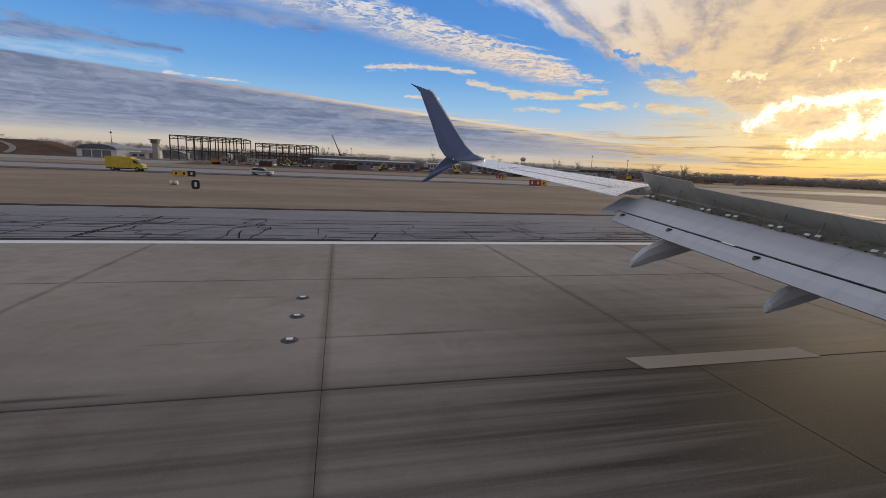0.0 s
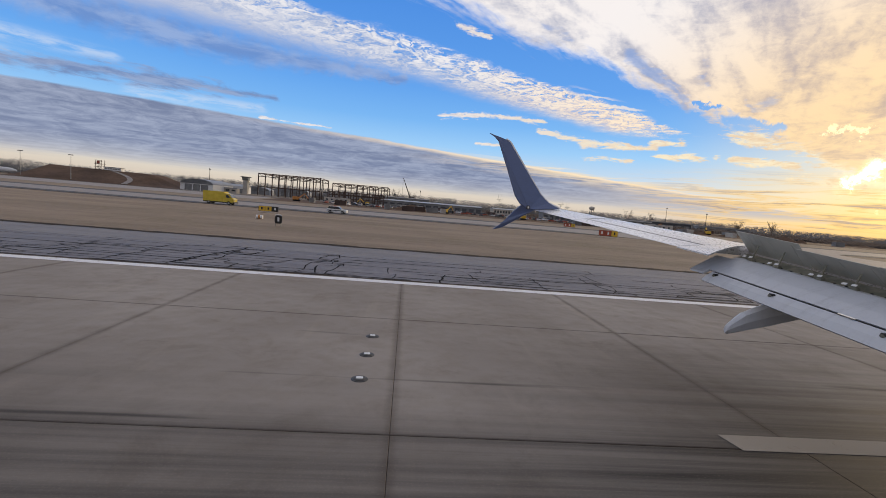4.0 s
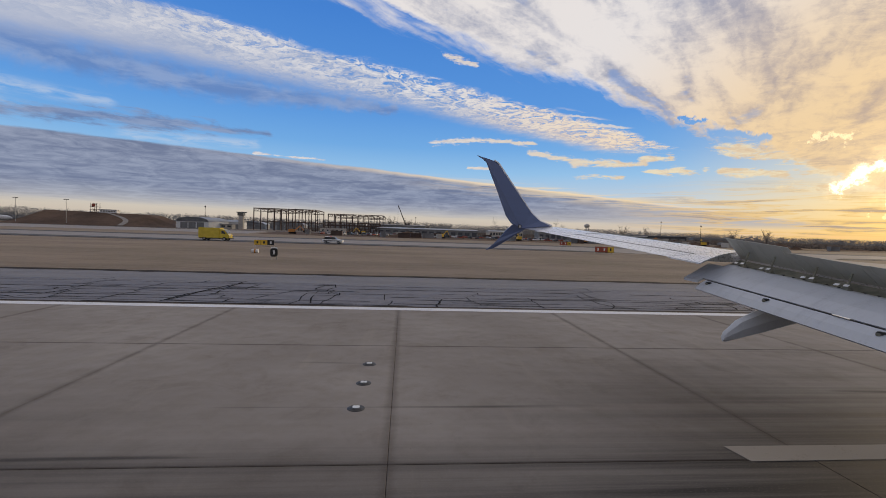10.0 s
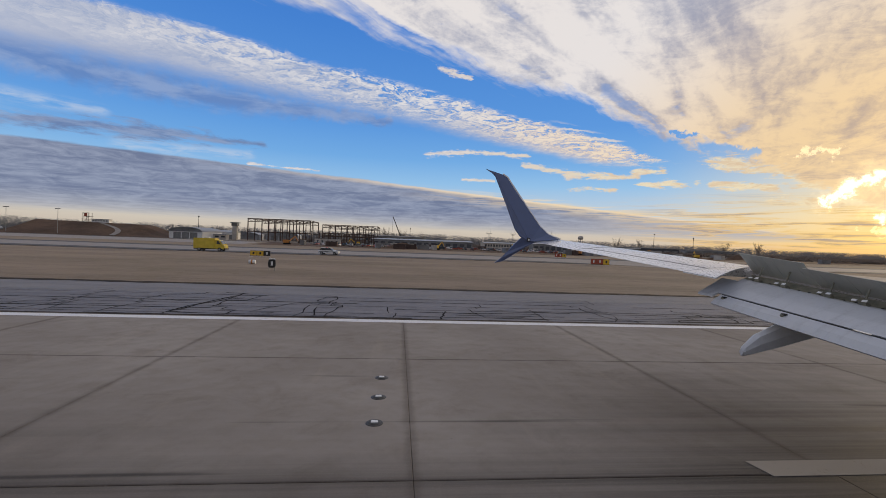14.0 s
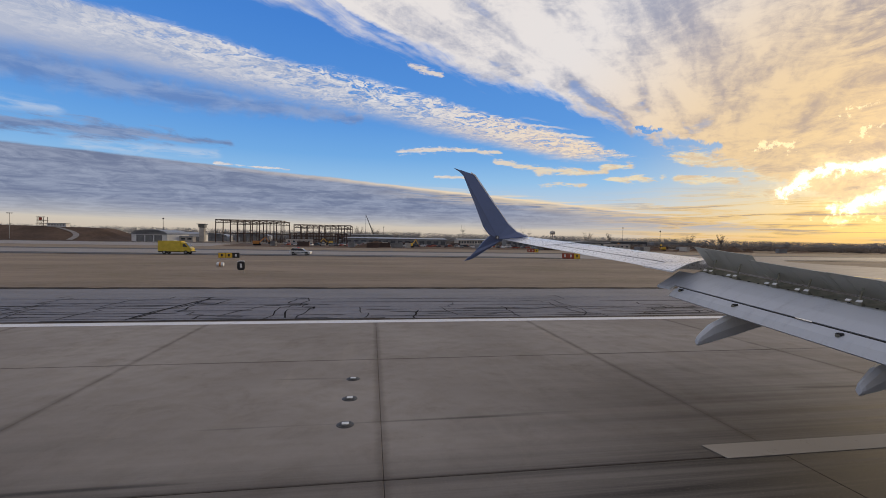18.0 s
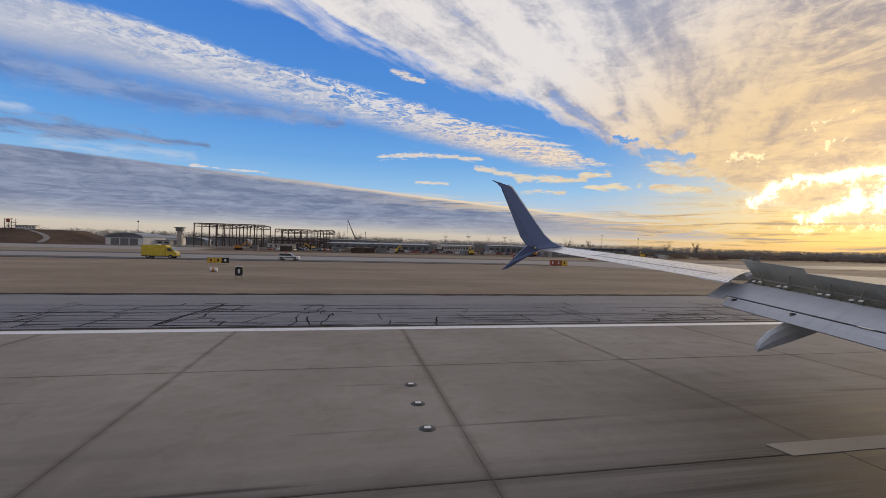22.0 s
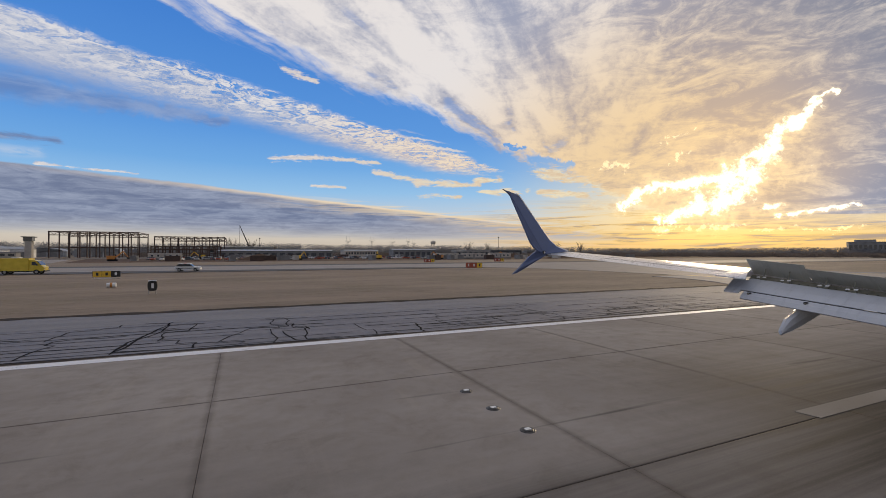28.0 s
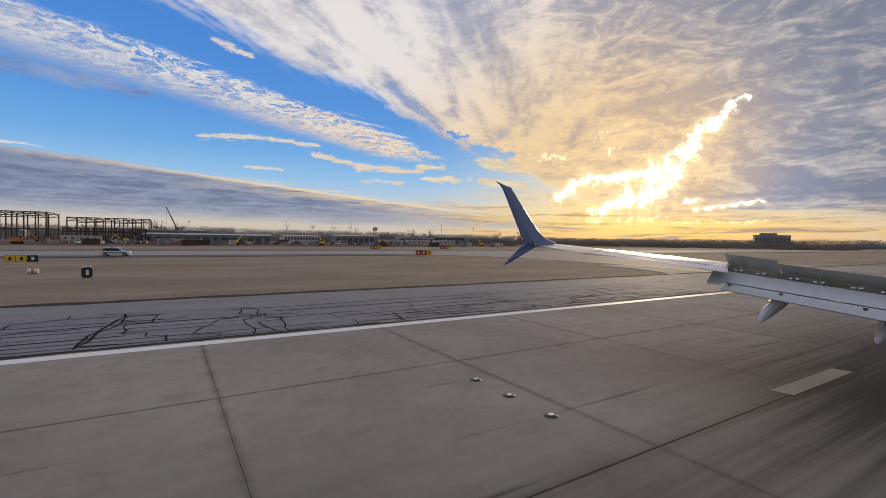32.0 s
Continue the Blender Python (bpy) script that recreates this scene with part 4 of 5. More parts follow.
# raised spoilers, hinged along their front edge
for y0, y1, rise, reach in ((9.78, 8.30, 0.47, 0.42), (8.26, 6.83, 0.37, 0.47), (6.82, 5.35, 0.38, 0.47), (5.34, 3.6, 0.38, 0.47)):
    h0, h1 = Vector((hinge_x(y0), y0, wing_z(y0) + 0.03)), Vector((hinge_x(y1), y1, wing_z(y1) + 0.03))
    t0 = h0 + Vector((-reach, 0.0, rise))
    t1 = h1 + Vector((-reach, -0.02, rise))
    bm = plate(bmesh.new(), [h0, h1, t1, t0], 0.02, (-0.5, 0, -0.3))
    sp = wing_part("spoiler", bm, SPOILER, label="raised grey spoiler panel")
    for f in (0.16, 0.5, 0.86):
        q, e = h0.lerp(h1, f), t0.lerp(t1, f)
        bm = plate(bmesh.new(), [q.lerp(e, 0.06), q.lerp(e, 0.9), q.lerp(e, 0.9) + Vector((0, -0.035, 0)), q.lerp(e, 0.06) + Vector((0, -0.03, 0))], 0.018, (-0.8, 0, -0.5))
        wing_part("stiffener", bm, SPOILER, sp)
    for f in (0.3, 0.72):
        q = h0.lerp(h1, f)
        e = q.lerp(t0.lerp(t1, f), 0.5)
        ram = wing_part("actuator", rodded((q.x - 0.36, q.y, q.z - 0.10), (e.x - 0.03, e.y, e.z - 0.02), 0.022, 0.016, seg=8), PRIMER, sp)
        wing_part("ram_foot", boxed(q.x - 0.40, q.x - 0.32, q.y - 0.08, q.y + 0.08, q.z - 0.16, q.z - 0.07, bevel=0.012), PRIMER, ram)
        for dy in (-0.15, 0.03):
            # metal fittings in white paint, which stands for their glint of sky
            c = Vector((q.x - 0.46, q.y + dy, q.z - 0.02))
            wing_part("clevis", plate(bmesh.new(), [c, c + Vector((0, 0.09, 0)), c + Vector((-0.035, 0.09, -0.024)), c + Vector((-0.035, 0, -0.024))], 0.012), WHITE, ram, "fitting below the spoiler, its sky glint painted white")


# main landing gear, on which the wing stands
gear = wing_part("landing_gear", rodded((11.6, 3.3, 0.55), (11.6, 3.3, 2.75), 0.13, 0.17, seg=14), GALV, label="grey landing gear leg with two black tyres")
wing_part("axle", rodded((11.6, 2.85, 0.55), (11.6, 3.75, 0.55), 0.09, seg=10), GALV, gear)
wing_part("drag_brace", rodded((11.6, 3.3, 1.1), (10.4, 3.3, 2.62), 0.06, seg=8), GALV, gear)
for yy in (2.72, 3.52):
    wing_part("tyre", rodded((11.6, yy, 0.55), (11.6, yy + 0.36, 0.55), 0.56, seg=24), RUBBER, gear)


# ---- runway lights and markings ----
fixture = thing("runway_light", pose(-0.32, 12.8, 0.0), "low round in-pavement touchdown light, bright lens in a dark ring", "runway light", "touchdown zone lights")
part("base_ring", rodded((0, 0, -0.01), (0, 0, 0.012), 0.205, 0.175, seg=24), DARK, fixture)
part("housing", rodded((0, 0, 0.012), (0, 0, 0.03), 0.15, 0.12, seg=20), DARK, fixture)
part("lens", boxed(-0.075, 0.075, -0.06, 0.06, 0.03, 0.042, bevel=0.012), WHITE, fixture, "bright prism lens")
for kx in (-2, -1, 0, 1, 2):
    for ky, yy in enumerate((12.8, 11.2, 9.6)):
        if (kx, ky) != (0, 0):
            copy_thing(fixture, pose(-0.32 + 30.48 * kx - ky * 0.02, yy, 0.0))

for yy in (7.2,):
    flat("touchdown_bar", [(6.8, yy), (11.4, yy), (11.3, yy + 0.55), (6.7, yy + 0.55)], 0.007, LINE_OLD, "faded white touchdown bar painted on the runway", "marking", 0.01)


# ---- signs in the grass ----
def guidance_sign(x, y, turn, w, h, panels, label):
    s = thing("guidance_sign", pose(x, y, -0.06, 0, 0, turn), label, "airfield sign", "airfield signs")
    part("plinth", boxed(-w / 2 - 0.15, w / 2 + 0.15, -0.35, 0.35, 0.0, 0.06, bevel=0.02), CREAM, s)
    n = len(panels)
    part("cabinet", boxed(-w / 2, w / 2, -0.12, 0.12, 0.28, 0.28 + h, bevel=0.02), BLACK, s)
    for k, mt in enumerate(panels):
        a, b = -w / 2 + w * k / n + 0.03, -w / 2 + w * (k + 1) / n - 0.03
        f = part("face", boxed(a, b, -0.135, -0.121, 0.31, 0.25 + h, bevel=0.004), mt, s)
        part("glyph_bar", boxed((a + b) / 2 - 0.16, (a + b) / 2 + 0.16, -0.145, -0.136, 0.3 + h * 0.25, 0.26 + h * 0.78), BLACK if mt is SIGN_YELLOW else WHITE, f)
    for k in range(3):
        xx = -w / 2 + 0.2 + (w - 0.4) * k / 2
        part("leg", rodded((xx, 0, 0.05), (xx, 0, 0.3), 0.035, seg=8), GALV, s)
    return s


guidance_sign(-26.0, 88.0, 6, 3.6, 0.95, (SIGN_YELLOW, SIGN_YELLOW, BLACK), "yellow and black airfield guidance sign on short legs")
for x, y in ((62.0, 165.5), (95.0, 166.5), (48.0, 102.0)):
    guidance_sign(x, y, -25, 4.2, 1.3, (SIGN_RED, SIGN_RED, SIGN_YELLOW), "dull red and yellow airfield sign in the grass")


def marker_board(x, y, turn):
    s = thing("distance_marker", pose(x, y, -0.06, 0, 0, turn), "black rounded distance marker with a pale top in the grass", "airfield sign", "airfield signs")
    bm = bmesh.new()
    loft(bm, [[(hw * math.copysign(abs(math.cos(a)) ** 0.5, math.cos(a)), yy, 0.85 + 0.5 * math.copysign(abs(math.sin(a)) ** 0.6, math.sin(a))) for a in np.linspace(0, 2 * math.pi, 20, endpoint=False)] for yy, hw in ((-0.22, 0.38), (-0.18, 0.42), (0.18, 0.42), (0.22, 0.38))])
    body = part("body", bm, BLACK, s)
    part("cap", boxed(-0.38, 0.38, -0.20, 0.20, 1.28, 1.42, bevel=0.05), WHITE, s, "pale top plate")
    part("glyph_bar", boxed(-0.11, 0.11, -0.245, -0.228, 0.62, 1.1), WHITE, body)
    for xx in (-0.3, 0.3):
        part("leg", rodded((xx, 0, 0), (xx, 0, 0.45), 0.04, seg=8), GALV, s)


marker_board(-14.6, 54.0, 12)
s = thing("edge_light_can", pose(-20.6, 66.0, -0.06), "small white and orange drum lying in the grass", "marker")
part("drum", rodded((-0.45, 0, 0.3), (0.45, 0, 0.3), 0.28, seg=16), WHITE, s)
part("band", rodded((-0.12, 0, 0.3), (0.12, 0, 0.3), 0.288, seg=16), ORANGE, s)


# ---- vehicles ----
def wheel(parent, x, y, r, w):
    t = part("wheel", rodded((x, y - w / 2, r), (x, y + w / 2, r), r, seg=18), RUBBER, parent)
    part("rim", rodded((x, y - w / 2 - 0.012, r), (x, y + w / 2 + 0.012, r), r * 0.58, seg=14), GALV, t)


truck = thing("box_truck", pose(-44.5, 112.0, -0.02, 0, 0, -4), "yellow box-bodied airport service truck with dark windows", "truck")
part("box_body", boxed(-3.7, 1.35, -1.15, 1.15, 0.62, 3.05, bevel=0.08), YELLOW, truck)
bm = prism(bmesh.new(), [(1.35, 0.6), (3.55, 0.6), (3.6, 1.35), (3.15, 1.62), (2.35, 2.62), (1.35, 2.75)], -1.08, 1.08, "y")
bmesh.ops.bevel(bm, geom=list(bm.edges), offset=0.06, segments=2, affect="EDGES")
cab = part("cab", bm, YELLOW, truck)
bm = prism(bmesh.new(), [(3.05, 1.72), (2.42, 2.52), (2.36, 2.48), (2.98, 1.68)], -0.95, 0.95, "y")
bmesh.ops.translate(bm, vec=(0.09, 0, 0.04), verts=bm.verts)
part("windscreen", bm, GLASS, cab)
for yy in (-1.09, 1.09):
    part("side_window", prism(bmesh.new(), [(1.75, 1.7), (2.75, 1.7), (2.2, 2.4), (1.75, 2.4)], yy - 0.015, yy + 0.015, "y"), GLASS, cab)
    part("mirror", boxed(2.55, 2.68, yy * 1.12 - 0.08, yy * 1.12 + 0.08, 1.6, 2.0, bevel=0.03), BLACK, cab)
part("roof_unit", boxed(-1.6, -0.3, -0.6, 0.6, 3.05, 3.24, bevel=0.05), WHITE, truck)
part("bumper", boxed(3.5, 3.72, -1.08, 1.08, 0.45, 0.75, bevel=0.04), BLACK, truck)
part("skirt", boxed(-3.65, 1.3, -1.02, 1.02, 0.42, 0.62, bevel=0.02), BLACK, truck)
for yy in (-0.8, 0.8):
    part("headlight", boxed(3.52, 3.64, yy - 0.16, yy + 0.16, 0.92, 1.16, bevel=0.03), BRIGHT, truck, "clear headlight")
    part("tail_light", boxed(-3.74, -3.69, yy - 0.1, yy + 0.1, 0.8, 1.15, bevel=0.01), RED, truck, "red tail light")
for xx in (-2.3, 2.45):
    for yy in (-0.98, 0.98):
        wheel(truck, xx, yy, 0.44, 0.28)


def make_car(name, m, paint, label, category, group="", bar=False, s=1.0):
    c = thing(name, m, label, category, group)
    bm = prism(bmesh.new(), [(-2.3 * s, 0.35), (2.3 * s, 0.35), (2.32 * s, 0.8), (2.2 * s, 0.98), (1.1 * s, 1.08), (-2.2 * s, 1.1), (-2.34 * s, 0.85)], -0.92, 0.92, "y")
    bmesh.ops.bevel(bm, geom=list(bm.edges), offset=0.06, segments=1, affect="EDGES")
    part("body", bm, paint, c)
    bm = prism(bmesh.new(), [(1.05 * s, 1.06), (0.45 * s, 1.62), (-1.7 * s, 1.66), (-2.15 * s, 1.06)], -0.8, 0.8, "y")
    bmesh.ops.bevel(bm, geom=list(bm.edges), offset=0.05, segments=1, affect="EDGES")
    cabin = part("cabin", bm, GLASS, c, "dark glazed cabin")
    part("roof", boxed(-1.7 * s, 0.5 * s, -0.76, 0.76, 1.62, 1.72, bevel=0.03), paint, cabin)
    for xx in (-1.45 * s, 1.45 * s):
        for yy in (-0.84, 0.84):
            wheel(c, xx, yy, 0.36, 0.22)
    for yy in (-0.62, 0.62):
        part("headlight", boxed(2.26 * s, 2.35 * s, yy - 0.18, yy + 0.18, 0.72, 0.88, bevel=0.02), BRIGHT, c)
        part("tail_light", boxed(-2.36 * s, -2.28 * s, yy - 0.14, yy + 0.14, 0.78, 0.95, bevel=0.01), RED, c)
    if bar:
        b = part("light_bar", boxed(-0.75, -0.45, -0.62, 0.62, 1.74, 1.88, bevel=0.03), RED, c, "red roof light bar")
        part("stripe", boxed(-2.0 * s, 1.9 * s, -0.945, -0.925, 0.66, 0.80), BLACK, c, "dark side stripe")
    return c


make_car("patrol_car", pose(-17.0, 113.5, -0.02, 0, 0, -8), WHITE, "white patrol car with a red roof light bar and dark stripe", "car", bar=True, s=1.08)

CAR_PAINTS = ((WHITE, "white parked car among others beyond the apron"), (GALV, "silver parked car among others beyond the apron"),
              (SLATE, "dark parked car among others beyond the apron"), (SIGN_RED, "red parked car among others beyond the apron"))
firsts = [make_car("parked_car", pose(-34.0 + 7 * k, 262.0, -0.03, 0, 0, 80 + 9 * k), mt, lb, "car", "parked cars") for k, (mt, lb) in enumerate(CAR_PAINTS)]
rg = random.Random(11)
for k in range(96):
    row = k % 4
    copy_thing(rg.choice(firsts), pose(-50 + (k // 4) * 8.6 + rg.uniform(-2.5, 2.5), 272 + row * 15 + rg.uniform(-3, 3), -0.03, 0, 0, rg.choice((0, 90, 180, 270)) + rg.uniform(-6, 6)))


# ---- hill with lookout, arched hangar ----
rows = []
n = 34
for j in range(15):
    g = j / 14
    rows.append([])
    for i in range(n):
        f = i / (n - 1)
        x = -305 + 128 * f
        side = min(1, f / 0.16, (1 - f) / 0.28)
        top = 11.5 * (side * side * (3 - 2 * side)) * (1.0 - 0.18 * f) * min(1.0, g / 0.42) * min(1.0, (1 - g) / 0.25)
        rows[-1].append((x, 352 + 75 * g, -0.2 + top + (0.35 * noise.noise(Vector((x * 0.09, g * 9, 2.0))) if 0 < top else 0)))
hill = tagged(link("earth_mound", loft(bmesh.new(), rows, close=False), HILL), "bare brown earth mound with a pale track up its side", "hill")


def hill_z(x, y):
    f, g = (x + 305) / 128, (y - 352) / 75
    side = min(1, f / 0.16, (1 - f) / 0.28)
    return -0.2 + 11.5 * (side * side * (3 - 2 * side)) * (1.0 - 0.18 * f) * min(1.0, g / 0.42) * min(1.0, (1 - g) / 0.25)


track = bmesh.new()
prev = None
for k in range(15):
    f = k / 14
    x, y = -211 - 26 * f + 9 * math.sin(f * 3), 353 + 28 * f
    cur = (track.verts.new((x - 2.0, y, hill_z(x - 2.0, y) + 0.5)), track.verts.new((x + 2.0, y, hill_z(x + 2.0, y) + 0.5)))
    if prev:
        track.faces.new((prev[0], prev[1], cur[1], cur[0]))
    prev = cur
part("track", track, TAXI, hill, "pale gravel track")

HZ = hill_z(-243, 388)
tower = thing("lookout_tower", pose(-249, 386, HZ - 0.3), "open steel lookout frame on top of the mound", "tower")
for xx in (-2.2, 2.2):
    for yy in (-2.0, 2.0):
        part("post", rodded((xx, yy, 0), (xx, yy, 7.6), 0.16, seg=6), STEEL, tower)
for zz in (2.4, 4.6):
    part("platform", boxed(-2.8, 2.8, -2.5, 2.5, zz, zz + 0.25), STEEL, tower)
for zz, w in ((5.4, 2.6), (6.4, 2.8), (7.4, 2.8)):
    part("rail", boxed(-w, w, -2.1, -1.95, zz, zz + 0.22), STEEL, tower)
part("panel", boxed(-1.1, 1.1, -2.3, -2.12, 4.9, 7.2, bevel=0.05), SIGN_RED, tower, "dull red panel")
for a, b in (((-2.2, -2, 0), (2.2, -2, 4.6)), ((2.2, -2, 0), (-2.2, -2, 4.6))):
    part("brace", rodded(a, b, 0.09, seg=5), STEEL, tower)
cabin = thing("hilltop_cabin", pose(-238, 386, HZ - 0.35), "low white cabin on top of the mound", "cabin")
part("wall", boxed(-6.5, 6.5, -2.2, 2.2, 0, 2.6), WHITE, cabin)
part("roof", boxed(-6.9, 6.9, -2.6, 2.6, 2.6, 2.95, bevel=0.05), ROOF, cabin)
for k in range(6):
    part("window", boxed(-5.8 + 2.0 * k, -4.6 + 2.0 * k, -2.26, -2.2, 1.1, 2.0), GLASS, cabin)


def arch_hangar(x, y, turn, w, d, h, mt, label):
    s = thing("arched_hangar", pose(x, y, -0.06, 0, 0, turn), label, "hangar")
    arc = [(w / 2 * math.cos(a), h * 0.62 + h * 0.38 * math.sin(a)) for a in np.linspace(math.pi, 0, 15)]
    part("wall", prism(bmesh.new(), [(-w / 2, 0)] + arc + [(w / 2, 0)], -d / 2, d / 2, "y"), mt, s)
    part("roof", prism(bmesh.new(), [(a * 1.02, b + 0.05) for a, b in arc] + [(a * 1.0, b + 0.4) for a, b in arc[::-1]], -d / 2 - 0.6, d / 2 + 0.6, "y"), ROOF, s)
    for k in range(3):
        a = -w * 0.36 + k * w * 0.25
        dr = part("door", boxed(a, a + w * 0.22, -d / 2 - 0.12, -d / 2 - 0.02, 0.1, h * 0.55), SIDING, s)
        part("door_frame", boxed(a - 0.2, a, -d / 2 - 0.18, -d / 2 - 0.02, 0.1, h * 0.57), WHITE, s)
    part("round_panel", rodded((0, -d / 2 - 0.12, h * 0.76), (0, -d / 2 - 0.02, h * 0.76), h * 0.09, seg=20), SLATE, s)
    return s


arch_hangar(-166, 388, -8, 27, 30, 9.0, WHITE, "white arched hangar with grey doors at the foot of the mound")
arch_hangar(-128, 520, 5, 34, 30, 9.0, ROOF, "grey arched hangar across the apron")
arch_hangar(-170, 525, 5, 30, 28, 8.0, ROOF, "low grey arched hangar across the apron")


# ---- buildings ----
def shed(x, y, turn, w, d, h, wall, roof, label, bays=6, glazed=True, pitch=0.0, category="building"):
    s = thing("airport_building", pose(x, y, -0.06, 0, 0, turn), label, category)
    part("wall", boxed(-w / 2, w / 2, -d / 2, d / 2, 0, h), wall, s)
    if pitch:
        part("roof", prism(bmesh.new(), [(-d / 2 - 0.6, h), (d / 2 + 0.6, h), (0, h + pitch)], -w / 2 - 0.5, w / 2 + 0.5, "x"), roof, s)
    else:
        part("roof", boxed(-w / 2 - 0.5, w / 2 + 0.5, -d / 2 - 0.5, d / 2 + 0.5, h, h + 0.6, bevel=0.1), roof, s)
    for k in range(bays):
        a = -w / 2 + w * (k + 0.18) / bays
        b = -w / 2 + w * (k + 0.82) / bays
        if glazed:
            win = part("window", boxed(a, b, -d / 2 - 0.12, -d / 2 - 0.02, h * 0.45, h * 0.8), GLASS, s)
            part("sill", boxed(a - 0.1, b + 0.1, -d / 2 - 0.25, -d / 2 - 0.02, h * 0.41, h * 0.445), roof, win)
        else:
            part("bay_door", boxed(a, b, -d / 2 - 0.12, -d / 2 - 0.02, 0.1, h * 0.68), SIDING if wall is not SIDING else SLATE, s)
    return s


big = shed(-402, 412, 8, 66, 40, 14.5, SLATE, ROOF, "large dark hangar with glazed front across the apron", 9, True, 0.0, "hangar")
shed(-450, 402, 8, 18, 24, 13.5, WHITE, ROOF, "tall white block beside the dark hangar", 3, False)
shed(-505, 430, 8, 66, 40, 15.0, SIDING, SLATE, "long grey terminal building", 10, True, 0.0, "terminal")
shed(-420, 440, 8, 16, 16, 8.5, WHITE, ROOF, "white service building by the hangar", 3, True)
shed(-500, 400, 6, 30, 16, 7.0, CREAM, ROOF, "low tan building beside the apron", 6, False)
shed(-150, 392, 4, 14, 9, 4.0, CREAM, ROOF, "small tan shed beside the apron", 3, True)
shed(-178, 452, 2, 44, 20, 6.5, WHITE, ROOF, "low white hangar with pitched roof", 7, False, 2.2)
shed(22, 412, 0, 90, 26, 5.4, SIDING, ROOF, "long low grey warehouse with pale roof", 14, False, 1.2, "warehouse")
shed(92, 404, 0, 30, 20, 5.6, CREAM, ROOF, "pale warehouse wing with a row of small openings", 12, True, 1.0, "warehouse")
shed(150, 420, -4, 44, 18, 6.5, SIDING, ROOF, "low grey shed beyond the car park", 8, False, 1.0)
shed(205, 400, -6, 36, 14, 5.2, SIDING, WHITE, "low grey building with white roof", 6, True)
shed(-6, 470, 0, 56, 18, 9.0, SIDING, WHITE, "grey building with white roof edge", 9, True)
shed(270, 470, -10, 70, 18, 6.5, SLATE, ROOF, "long dark low shed near the woods", 8, False)
shed(370, 500, -16, 54, 16, 6.0, SIDING, ROOF, "low grey shed near the woods", 6, False)
tall = shed(735, 300, -60, 42, 18, 17.0, SIDING, ROOF, "distant blocky grey building above the trees", 9, True)
part("roof_unit", boxed(-14, 6, -5, 5, 17.6, 20.5), SIDING, tall)
tower2 = thing("control_tower", pose(-148, 424, -0.06), "slim pale control tower with a dark glazed cab", "control tower")
part("shaft", boxed(-2.0, 2.0, -2.0, 2.0, 0, 12.5, bevel=0.2), CREAM, tower2)
part("cab", prism(bmesh.new(), [(-2.6, -2.6), (2.6, -2.6), (2.6, 2.6), (-2.6, 2.6)], 12.5, 15.2), GLASS, tower2)
part("roof", boxed(-3.6, 3.6, -3.6, 3.6, 15.2, 15.8, bevel=0.1), SLATE, tower2)


# ---- parked airliners ----
def airliner(x, y, turn, tail, label):
    s = thing("parked_airliner", pose(x, y, -0.06, 0, 0, turn), label, "airliner", "parked airliners")
    prof = ((-19, 0.3, 5.2), (-15, 1.1, 4.6), (-9, 1.9, 4.0), (0, 2.0, 3.9), (12, 2.0, 3.9), (16, 1.7, 3.8), (18.6, 0.9, 3.5), (19.4, 0.15, 3.3))
    part("fuselage", loft(bmesh.new(), [[(px, r * math.cos(a), zc + r * math.sin(a)) for a in np.linspace(0, 2 * math.pi, 16, endpoint=False)] for px, r, zc in prof]), WHITE, s, smooth=True)
    part("tail_fin", prism(bmesh.new(), [(-19.5, 5.2), (-14.0, 5.2), (-18.2, 11.8), (-20.6, 11.8)], -0.2, 0.2, "y"), tail, s, "painted tail fin")
    for sg in (-1, 1):
        part("wing", plate(bmesh.new(), [(4, sg * 1.8, 3.1), (-1.5, sg * 1.8, 3.1), (-6, sg * 16, 4.2), (-4.6, sg * 16, 4.2)], 0.35), FLAPGREY, s)
        part("tailplane", plate(bmesh.new(), [(-15.2, sg * 0.8, 5.2), (-18.2, sg * 0.8, 5.2), (-20, sg * 6.2, 5.8), (-18.8, sg * 6.2, 5.8)], 0.2), FLAPGREY, s)
        part("engine", rodded((4.6, sg * 5.2, 2.0), (0.8, sg * 5.2, 2.0), 1.0, 0.8, seg=14), FLAPGREY, s)
        part("main_gear", rodded((-1.0, sg * 2.6, 0.0), (-1.0, sg * 2.6, 3.0), 0.35, seg=8), RUBBER, s)
    part("nose_gear", rodded((14, 0, 0.0), (14, 0, 2.4), 0.25, seg=8), RUBBER, s)


GREEN = grainy("green_tail_paint", (0.01, 0.10, 0.06), (0.02, 0.16, 0.09), 0.4, 1.0)
airliner(-322, 372, 12, GREEN, "parked white airliner with a green tail fin")
airliner(-372, 366, 8, FLAPGREY, "parked white airliner with a grey tail fin")


